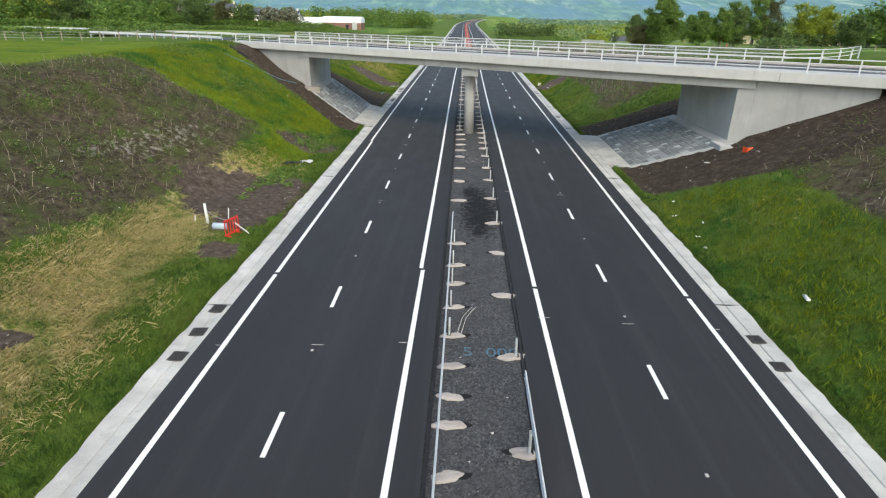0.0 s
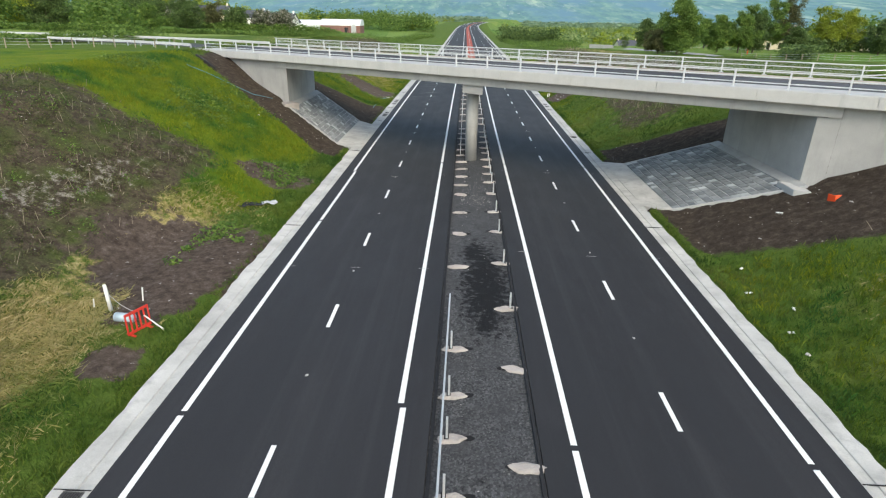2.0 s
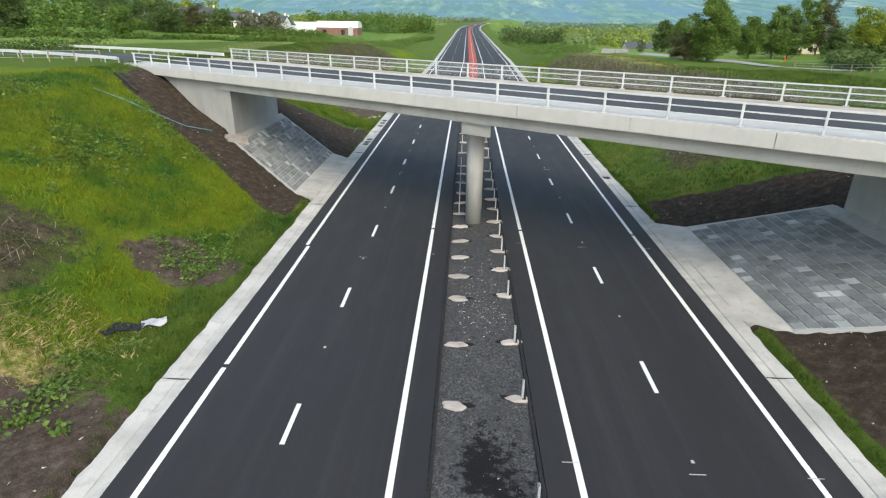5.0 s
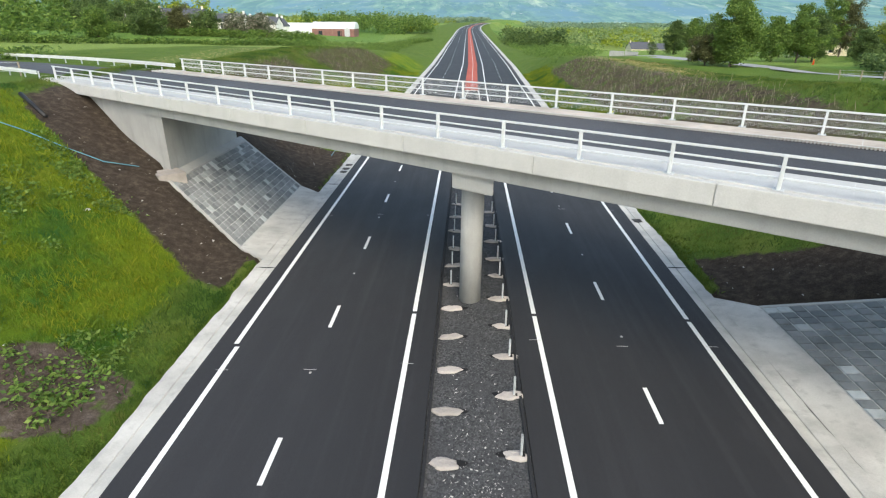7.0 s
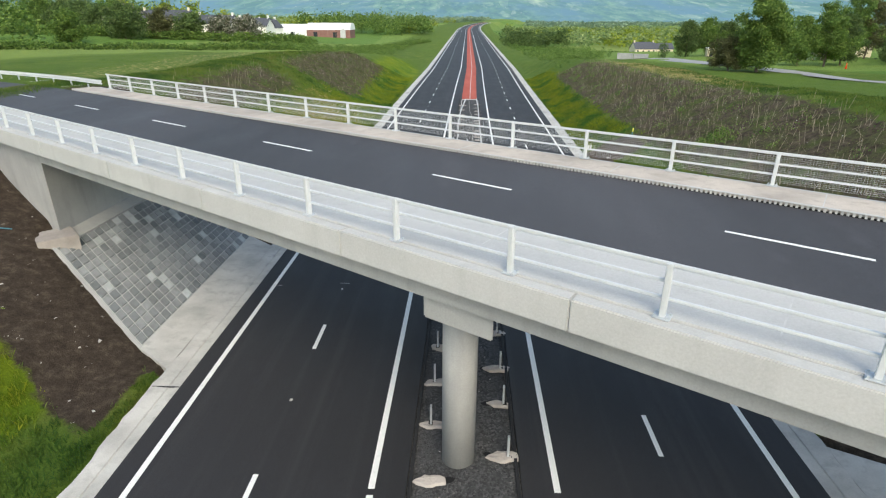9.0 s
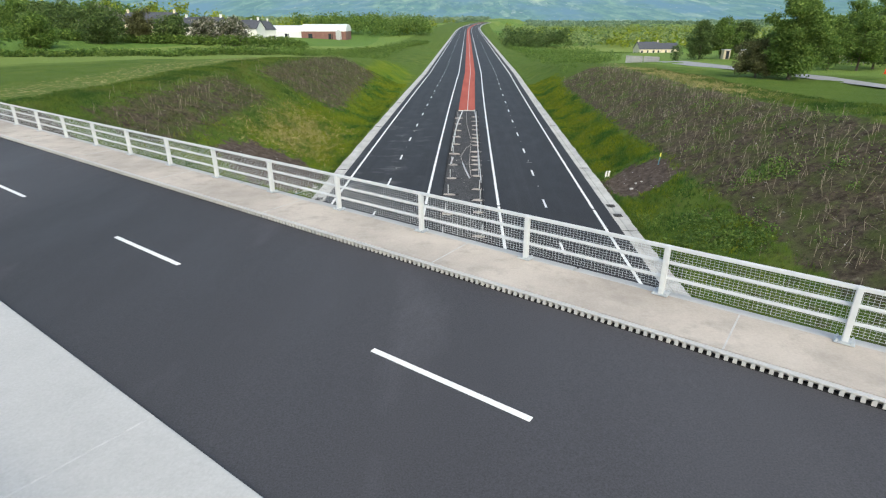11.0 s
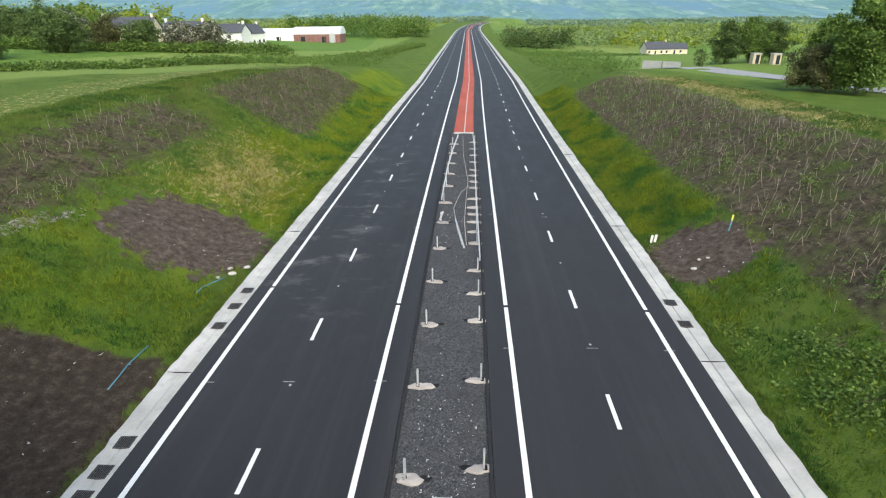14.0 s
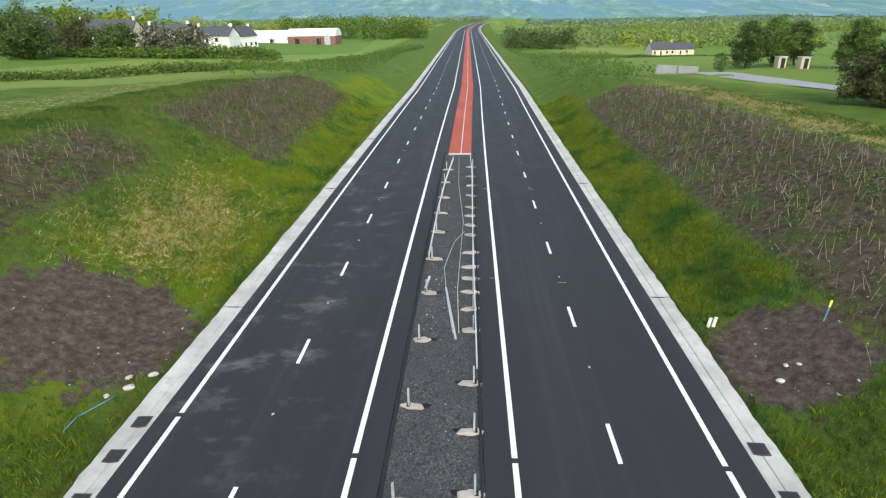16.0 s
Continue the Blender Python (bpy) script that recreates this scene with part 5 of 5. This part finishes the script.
tree(44.2, 125, 11.0, 4.0, LEAF, "tall broad green tree beside the cutting", 52000, 0.22, trunk=0.28, low=0.0, skirt=22)
tree(41.0, 127.5, 5.0, 3.0, LEAF_BROWN, "bushy brownish thorn beside a taller tree", 14000, 0.17, trunk=0.12, low=-0.05, skirt=10)
for x, y, h, r, m, lab in ((55.5, 186, 8.5, 3.6, LEAF_DARK, "dark green tree on a field edge"), (61, 187, 9.0, 3.8, LEAF, "green tree on a field edge"), (67, 190, 8.5, 3.6, LEAF_DARK, "dark green tree on a field edge"),
                           (60.5, 144, 8.5, 3.2, LEAF, "green tree in a row beside fields"), (66, 145, 9.5, 3.4, LEAF, "green tree in a row beside fields"), (72, 150, 9.0, 3.2, LEAF_DARK, "dark green tree in a row beside fields"),
                           (79, 168, 12, 3.6, LEAF, "thin green tree in a row"), (87, 172, 14, 4.2, LEAF, "tall thin tree in a row"), (92, 174, 14.5, 4.2, LEAF_BROWN, "thin bronze tree in a row"),
                           (98, 165, 11.5, 4.4, LEAF_YELLOW, "bright yellow-green tree in a row"), (105, 167, 11, 4.2, LEAF_YELLOW, "bright yellow-green tree in a row"), (97, 141, 8, 3.4, LEAF_DARK, "dark green tree beside a hedge"),
                           (113, 158, 10, 4.6, LEAF, "green tree beside a hedge"), (124, 160, 10, 5, LEAF_DARK, "dark green tree beside a hedge"), (136, 162, 9, 5, LEAF, "green tree beside a hedge"),
                           (70, 176, 8, 3.4, LEAF, "green tree near a yard"), (82, 150, 6, 3.0, LEAF_DARK, "low dark tree near a lane")):
    tree(x, y, h, r, m, lab, 16000, 0.22, trunk=0.20, low=0.12, skirt=4)
for x, y, h, r, m, lab in ((-74, 210, 7, 3.6, LEAF_BLOSSOM, "hawthorn in pale blossom along a hedge"), (-67, 213, 7.5, 4.2, LEAF_BLOSSOM, "hawthorn in pale blossom along a hedge"), (-82, 207, 7, 4.5, LEAF_DARK, "dark green tree along a hedge"),
                           (-90, 205, 8, 4, LEAF_BROWN, "bronze green tree along a hedge"), (-99, 204, 9, 5, LEAF_BLOSSOM, "tree with pale blossom along a hedge"), (-108, 206, 8, 5, LEAF_DARK, "dark green tree along a hedge"),
                           (-118, 212, 9, 5, LEAF_DARK, "dark green tree along a hedge"), (-128, 220, 10, 5.5, LEAF_DARK, "dark green tree along a hedge"), (-140, 225, 11, 6, LEAF, "green tree along a hedge"),
                           (-150, 290, 14, 7, LEAF_YELLOW, "bright yellow-green tree behind houses"), (-137, 300, 13, 6.5, LEAF_YELLOW, "bright yellow-green tree behind houses"), (-165, 285, 16, 8, LEAF_DARK, "tall dark tree behind houses"),
                           (-180, 280, 17, 8, LEAF, "tall green tree behind houses"), (-195, 270, 16, 8, LEAF_DARK, "tall dark tree behind houses"), (-122, 330, 11, 5.5, LEAF_YELLOW, "yellow-green tree behind houses"), (-110, 350, 11, 5, LEAF, "green tree behind houses"),
                           (-210, 260, 17, 9, LEAF, "tall green tree on a rise"), (-95, 172, 7, 4, LEAF, "green tree in a field hedge"), (-110, 150, 10, 5, LEAF_DARK, "dark tree in a field hedge"), (-118, 140, 11, 6, LEAF_YELLOW, "yellow-green tree in a garden"),
                           (-130, 148, 13, 6, LEAF_DARK, "dark tree near a house"), (-145, 150, 14, 7, LEAF, "green tree near a house"), (-92, 190, 9, 5, LEAF_DARK, "dark tree near a house"), (-160, 170, 15, 8, LEAF, "green tree near a house")):
    tree(x, y, h, r * 1.1, m, lab, 11000, 0.34, trunk=0.25, low=0.0, skirt=14)


def hedge(name, line_, height, width, material, label, dens=55, size=0.2, gaps=0.15):
    """A leafy hedge along points, uneven in height."""
    P = np.array(line_, float)
    seg = np.linalg.norm(np.diff(P, axis=0), axis=1)
    total = seg.sum()
    n = int(total * dens)
    s = rng.random(n) * total
    e = np.concatenate([[0], np.cumsum(seg)])
    x, y = np.interp(s, e, P[:, 0]), np.interp(s, e, P[:, 1])
    hh = height * np.clip(0.75 + 0.3 * lump(s, s * 0.3, 3.1) + 0.25 * lump(s, s * 0.2, 0.9, 2), 0.15, 2)
    off = rng.normal(0, 0.33, (n, 2)) * width
    z = rng.beta(1.6, 1.2, n) * hh
    x, y = x + off[:, 0], y + off[:, 1]
    c = np.stack([x, y, ground_z(x, y) + z], -1)
    return tagged(leaf_mesh(name, c, size, material), label, "hedge", "", "stuff")


hedge("hedge", [(-110, 118), (-80, 135), (-63, 147), (-51, 169), (-42, 205), (-36, 245), (-28, 290), (-20, 339)], 2.0, 2.2, LEAF, "low uneven hedge of young shrubs", 90, 0.22)
hedge("hedge", [(-110, 119), (-80, 136), (-63, 148), (-51, 170), (-42, 206), (-36, 246), (-28, 291), (-20, 340)], 1.5, 3.0, LEAF, "low uneven hedge of young shrubs", 60, 0.2)
hedge("hedge", [(-130, 70), (-90, 76), (-60, 82), (-48, 88)], 1.5, 3.0, LEAF, "dense green hedge behind a fence", 170, 0.17)
hedge("hedge", [(-135, 200), (-100, 199), (-70, 206), (-50, 225)], 3.4, 3.5, LEAF, "dense green field hedge", 160, 0.28)
hedge("hedge", [(88, 160), (110, 166), (140, 160), (180, 150)], 4.0, 4.0, LEAF_DARK, "dense dark field hedge", 170, 0.3)
hedge("hedge", [(55, 96), (60, 108), (68, 125), (80, 142), (92, 155)], 2.6, 3.0, LEAF_DARK, "dense dark hedge beside a lane", 150, 0.22)
hedge("hedge", [(40, 300), (80, 310), (130, 330), (200, 345)], 2.0, 3.0, LEAF, "field hedge", 60, 0.3)
hedge("hedge", [(90, 388), (110, 384), (130, 384), (150, 392)], 1.6, 2.0, LEAF_DARK, "garden hedge before a bungalow", 90, 0.3)


def thicket(name, places, height, radius, leaves, size, material, label, category="trees"):
    """Many far or small trees in one mesh: a clumped crown on a thin stem each."""
    cs = []
    g = ground_z(places[:, 0], places[:, 1])
    for (x, y), z in zip(places, g):
        h, r = height * rng.uniform(0.6, 1.25), radius * rng.uniform(0.7, 1.3)
        k = 7
        f = rng.random(k)
        q = rng.uniform(0, 6.3, k)
        cc = np.stack([x + np.cos(q) * r * 0.6 * np.sqrt(f), y + np.sin(q) * r * 0.6 * np.sqrt(f), z + h * rng.uniform(0.25, 0.88, k)], -1)
        cs.append(puffs(cc, np.full(k, r * 0.5), leaves))
    return tagged(leaf_mesh(name, np.concatenate(cs), size, material), label, category, "", "stuff")


thicket("young_trees", scatter(520, -44, -24, 165, 345, lambda x, y: ((x > -26 - (345 - y) * 0.10) & (x < -14 - (345 - y) * 0.075)).astype(float)), 2.2, 0.6, 40, 0.14, LEAF, "belt of young planted trees")
thicket("young_trees", scatter(900, 18, 56, 152, 330, lambda x, y: (x < 20 + (y - 140) * 0.16 + 8).astype(float) * (x > 19)), 2.4, 0.6, 40, 0.14, LEAF, "belt of young planted trees")
thicket("woodland", scatter(80, -118, -30, 440, 520, lambda x, y: np.ones_like(x)), 13, 6.5, 200, 0.7, LEAF, "green belt of woodland")
thicket("woodland", scatter(46, 28, 72, 470, 520, lambda x, y: np.ones_like(x)), 12, 6.0, 200, 0.7, LEAF_DARK, "dark clump of woodland")
thicket("woodland", scatter(70, -330, -190, 230, 420, lambda x, y: np.ones_like(x)), 15, 8, 220, 0.8, LEAF, "mixed green woodland on a rise")
thicket("woodland", scatter(60, -270, -118, 265, 330, lambda x, y: np.ones_like(x)), 13, 7, 260, 0.7, LEAF, "mixed green trees behind houses")
thicket("woodland", scatter(34, -250, -120, 275, 350, lambda x, y: np.ones_like(x)), 13, 7, 260, 0.7, LEAF_YELLOW, "yellow-green trees behind houses")
thicket("woodland", scatter(46, -190, -85, 120, 185, lambda x, y: (x + y < 60).astype(float)), 8, 4.5, 420, 0.42, LEAF, "mixed green trees round a cottage")
thicket("woodland", scatter(30, -330, -150, 100, 230, lambda x, y: np.ones_like(x)), 12, 6.5, 300, 0.6, LEAF, "green trees on a rise")
thicket("woodland", scatter(40, 110, 260, 150, 300, lambda x, y: np.ones_like(x)), 12, 6, 300, 0.6, LEAF, "green trees beyond a hedge")
thicket("woodland", scatter(30, -300, -150, 320, 420, lambda x, y: np.ones_like(x)), 13, 7, 220, 0.7, LEAF_YELLOW, "bright yellow-green woodland on a rise")


def lines(x, y):
    """Far trees gather along field edges and in copses."""
    a = np.abs(np.sin(x / 95 + 0.6 * np.sin(y / 210))) < 0.10
    b = np.abs(np.sin(y / 120 + 0.7 * np.sin(x / 170))) < 0.09
    c = lump(x, y, 90, 4) > 0.22
    free = np.abs(x - bend(y)) > 28 + 0.02 * y
    return (a | b | c) * free * (np.abs(x) < 0.95 * y + 60)


thicket("valley_trees", scatter(1900, -1000, 1000, 470, 1150, lines), 9, 5.5, 56, 1.0, LEAF_VALLEY_HAZE, "trees along far field edges")
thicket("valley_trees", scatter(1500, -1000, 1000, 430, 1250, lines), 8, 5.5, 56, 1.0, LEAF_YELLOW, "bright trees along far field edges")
thicket("far_trees", scatter(4200, -2200, 2200, 1150, 2700, lines), 10, 9, 28, 2.6, LEAF_FAR_HAZE, "far trees across the valley")

# ---- buildings, fences and distance ----


def house(name, label, x, y, z, turn, w, d, eaves, ridge, wall, roof, windows, chimney=True):
    """A gabled house; w along its ridge. Windows: (place along the front, sill, width, height)."""
    t = empty(name, label, "house", x, y, z, turn)
    bm = bmesh.new()
    a, b = w / 2, d / 2
    v = [bm.verts.new(p) for p in ((-a, -b, -1.5), (a, -b, -1.5), (a, b, -1.5), (-a, b, -1.5), (-a, -b, eaves), (a, -b, eaves), (a, b, eaves), (-a, b, eaves), (-a, 0, ridge), (a, 0, ridge))]
    for f in ((0, 1, 5, 4), (1, 2, 6, 9, 5), (2, 3, 7, 6), (3, 0, 4, 8, 7), (3, 2, 1, 0)):
        bm.faces.new([v[k] for k in f])
    part("wall", bm, wall, t)
    bm = bmesh.new()
    o = 0.35
    for s in (-1, 1):
        k = (ridge - eaves) / b
        q = [(-a - o, s * (b + o), eaves - o * k + 0.06), (a + o, s * (b + o), eaves - o * k + 0.06), (a + o, 0, ridge + 0.06), (-a - o, 0, ridge + 0.06)]
        lo = [bm.verts.new(p) for p in q]
        hi = [bm.verts.new((p[0], p[1], p[2] + 0.18)) for p in q]
        bm.faces.new(lo)
        bm.faces.new(hi[::-1])
        for j in range(4):
            bm.faces.new((lo[j], lo[(j + 1) % 4], hi[(j + 1) % 4], hi[j]))
    bmesh.ops.recalc_face_normals(bm, faces=bm.faces)
    rf = part("roof", bm, roof, t)
    if chimney:
        for s in (-1, 1):
            c = box("chimney", wall, pose(s * (a - 0.6), 0, ridge + 0.5), 0.6, 0.9, 1.3, rf)
    for px, sill, ww, hh in windows:
        wf = box("window", RENDER_WHITE, pose(px, -b - 0.02, sill + hh / 2), ww + 0.16, 0.08, hh + 0.16, t)
        box("pane", GLASS_DARK, pose(px, -b - 0.055, sill + hh / 2), ww, 0.04, hh, wf)
    return t


W3 = [(-5, 0.9, 1.2, 1.3), (-1.5, 0.2, 1.0, 2.0), (2, 0.9, 1.2, 1.3), (5, 0.9, 1.2, 1.3)]
house("house", "cream rendered bungalow with a dark slate roof", 107, 398, -8.0, 8, 13, 9, 3.0, 6.6, RENDER_CREAM, SLATE, W3)
house("house_wing", "cream rendered low wing with a dark slate roof", 119, 401, -8.0, 5, 12, 8, 2.9, 5.8, RENDER_CREAM, SLATE, W3[:3], False)
house("house", "white gabled farmhouse with a slate roof", -101, 332, 2.0, 70, 13, 8, 5.0, 8.8, RENDER_WHITE, SLATE, W3)
house("house", "white farmhouse extension with a slate roof", -108, 328, 2.2, 10, 11, 7, 3.0, 6.0, RENDER_WHITE, SLATE, W3[:3], False)
house("house", "cream house with a long dark slate roof behind trees", -111, 252, 8.0, 6, 17, 9, 3.0, 6.2, RENDER_CREAM, SLATE, W3)
house("house", "low house with a dark slate roof behind trees", -97, 262, 7.0, 0, 14, 8, 2.8, 5.6, RENDER_WHITE, SLATE, W3[:3])
house("house", "white house with a slate roof behind trees", -86, 272, 6.0, -5, 13, 8, 2.8, 5.6, RENDER_WHITE, SLATE, W3[:3])
house("house", "small white cottage with a grey roof among shrubs", -132, 138, 8.5, 0, 9, 7, 2.6, 5.2, RENDER_WHITE, SHEET_GREY, W3[:2])
house("house", "cream house behind roadside trees", 100, 196, 3.5, -20, 12, 8, 3.2, 6.5, RENDER_CREAM, SLATE, W3[:3])
house("house", "cream house behind roadside trees", 122, 186, 3.5, -20, 12, 8, 3.2, 6.5, RENDER_CREAM, SLATE, W3[:3])


def shed(name, label, x, y, z, w, d, eaves, rise, wall, roof):
    """A long farm shed with a curved roof."""
    t = empty(name, label, "barn", x, y, z)
    bm = bmesh.new()
    box_bm(bm, pose(0, 0, eaves / 2 - 0.5), w, d, eaves + 1.0)
    part("wall", bm, wall, t)
    bm = bmesh.new()
    n = 12
    rows = []
    for k in range(n + 1):
        q = math.pi * k / n
        yy, zz = -math.cos(q) * (d / 2 + 0.2), eaves + math.sin(q) * rise
        rows.append([bm.verts.new((sx * (w / 2 + 0.2), yy, zz)) for sx in (-1, 1)])
    for r0, r1 in zip(rows, rows[1:]):
        bm.faces.new((r0[0], r0[1], r1[1], r1[0]))
    bm.faces.new([r[0] for r in rows])
    bm.faces.new([r[1] for r in rows][::-1])
    part("roof", bm, roof, t)
    for k in (-0.3, 0.15):
        box("door", GLASS_DARK, pose(k * w, -d / 2 - 0.05, 1.7), 2.4, 0.12, 3.4, t)
    for k in range(int(w / 5)):
        box("stanchion", wall, pose(-w / 2 + 2.5 + 5 * k, -d / 2 - 0.08, eaves / 2), 0.25, 0.2, eaves, t)


shed("barn", "long white sheeted farm shed with a curved roof", -108, 392, 0.2, 26, 16, 4.5, 3.2, SHEET_WHITE, SHEET_WHITE)
shed("barn", "rusty red farm shed with a pale curved roof", -82.5, 391, 0.2, 26, 15, 4.6, 3.8, SHEET_RED, SHEET_WHITE)
tagged(box("silo", SHEET_GREY, pose(-73.5, 382, 2.8), 3, 3, 6.0, bevel=0.8), "grey metal silo beside a shed", "silo")


def yard():
    """A grey lane and yard beyond the cutting's right bank, laid over the ground."""
    c = [(52, 96), (50, 112), (49, 126), (48, 142), (46, 158), (44, 172), (40, 180)]
    verts, faces = [], []
    for k, (x, y) in enumerate(c):
        wid = 1.7 if k < 4 else 3.0
        for j in range(7):
            xx = x + (j / 3 - 1) * wid
            verts.append((xx, y, gz(xx, y) + 0.14))
    for k in range(len(c) - 1):
        for j in range(6):
            a = k * 7 + j
            faces.append((a, a + 1, a + 8, a + 7))
    return tagged(mesh_ob("lane", verts, faces, plain("lane_stone", (0.30, 0.30, 0.31), 0.9, 0, 0.2, 1)), "grey stone lane leading to a yard", "lane", "", "structure")


yard()
for x, y, w, h, rz in ((39.9, 184.5, 4.0, 1.7, -35), (43.0, 181.5, 3.6, 1.4, -35)):
    tagged(box("block_wall", BLOCKWORK, pose(x, y, gz(x, y) + h / 2 - 0.1, 0, 0, rz), w, 0.3, h, bevel=0.03), "grey blockwork wall beside a lane", "wall")
for x, y in ((59.0, 180), (61.5, 177.0)):
    cb = empty("site_cabin", "beige cabin standing in the yard", "cabin", x, y, gz(x, y))
    box("body", CABIN, pose(0, 0, 1.0), 1.5, 1.5, 2.0, cb, "", 0.05)
    box("roof", SHEET_GREY, pose(0, 0, 2.06), 1.7, 1.7, 0.12, cb)
    box("door", GLASS_DARK, pose(0.1, -0.76, 0.95), 0.7, 0.05, 1.7, cb)
tree(46.5, 176, 3.6, 1.4, LEAF_DARK, "dark round shrub beside a wall", 900, 0.2, low=0.03, trunk=0.1)


def fence(name, line_, step, label, height=1.1, wires=3):
    t = empty(name, label, "fence")
    P = np.array(line_, float)
    seg = np.linalg.norm(np.diff(P, axis=0), axis=1)
    e = np.concatenate([[0], np.cumsum(seg)])
    post = box_mesh("post", TIMBER, 0.11, 0.11, height + 0.4, 0.01)
    s = np.arange(0, e[-1], step)
    x, y = np.interp(s, e, P[:, 0]), np.interp(s, e, P[:, 1])
    g = ground_z(x, y)
    for a, b, c in zip(x, y, g):
        share("post", post, t, pose(a, b, c + height / 2 - 0.2, rng.uniform(-3, 3), rng.uniform(-3, 3), rng.uniform(0, 40)))
    for k in range(wires):
        tube("wire", [(a, b, c + height * (0.35 + 0.3 * k)) for a, b, c in zip(x, y, g)], 0.012, STEEL, t, "", 4)
    return t


fence("fence", [(-75, 60), (-56, 62), (-43, 67.5), (-36, 70)], 2.2, "timber post and wire fence before a hedge")
fence("fence", [(44, 95), (50, 89), (57, 80), (66, 70)], 2.2, "timber post and wire fence along a field")
fence("fence", [(62, 170), (70, 166), (80, 160)], 2.0, "timber post and wire fence beside a yard")


def swing(u):
    """How far the approach road turns off the bridge's line."""
    return 4.6 * (max(0.0, -64.6 - u) / 25) ** 1.6


def approach_road():
    verts, faces = [], []
    for k in range(31):
        u = U0 - 3.0 * k
        for j in range(7):
            w = 40.21 + (46.39 - 40.21) * j / 6 - swing(u)
            x, y = uv(u, w)
            verts.append((x, y, max(gz(x, y) + 0.04, DECK - 0.32)))
    for k in range(30):
        for j in range(6):
            a = k * 7 + j
            faces.append((a, a + 7, a + 8, a + 1))
    return tagged(mesh_ob("approach_road", verts, faces, DECK_ASPHALT), "grey asphalt approach road leading off the bridge", "road", "", "structure")


approach_road()


def approach_barrier(w, u0, u1, label):
    t = empty("approach_barrier", label, "barrier", group="approach barriers")
    n = int(abs(u1 - u0) / 2.4)
    for k in range(n + 1):
        u = u0 + (u1 - u0) * k / n
        x, y = uv(u, w - swing(u))
        share("post", SIGMA, t, pose(x, y, gz(x, y) - 0.15, 0, 0, BEND + 90))
    us = [u0 + (u1 - u0) * k / 14 for k in range(15)]
    pts = [(*uv(u, w - 0.1 - swing(u)), 7.95) for u in us]
    b = beam("beam", pts, "", 0.5)
    b.parent = t
    for key in ("label", "category", "group"):
        if key in b:
            del b[key]
    return t


approach_barrier(37.9, -65.4, -92, "galvanised steel safety barrier along the approach road")
approach_barrier(48.2, -63.6, -118, "galvanised steel safety barrier along the approach road")


def flared_end():
    """The far railing's flared end, curving away from the roadway."""
    t = empty("flared_railing", "light grey metal railing curving away at the bridge end", "railing", group="bridge railings")
    pts = [(uv(1.28, 47.95)), (30.6, 40.4), (33.3, 42.3), (36.2, 45.2), (39.0, 48.4)]
    for x, y in pts[1:]:
        share("post", box_mesh("post", RAILING, 0.10, 0.13, 1.1, 0.012), t, pose(x, y, DECK + 0.42, 0, 0, 40))
    for z in (0.99, 0.66, 0.34):
        tube("rail", [(x, y, DECK + 0.06 + z) for x, y in pts], 0.038, RAILING, t, "", 6)
    return tilted(t)


flared_end()


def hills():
    """Hills across the valley; their blue-green haze is painted into the colour."""
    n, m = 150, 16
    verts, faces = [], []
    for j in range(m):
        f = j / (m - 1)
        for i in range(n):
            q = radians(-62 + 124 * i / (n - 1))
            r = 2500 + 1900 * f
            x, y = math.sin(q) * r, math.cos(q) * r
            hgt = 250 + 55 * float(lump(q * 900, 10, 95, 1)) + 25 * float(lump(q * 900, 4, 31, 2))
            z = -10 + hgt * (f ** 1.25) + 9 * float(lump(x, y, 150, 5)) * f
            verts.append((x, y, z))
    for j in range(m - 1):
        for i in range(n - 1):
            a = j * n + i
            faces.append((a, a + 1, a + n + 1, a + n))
    return tagged(mesh_ob("hills", verts, faces, HILLS_HAZED, None, "", True), "hills with fields across the valley, haze painted in blue-green", "hills", "", "structure")


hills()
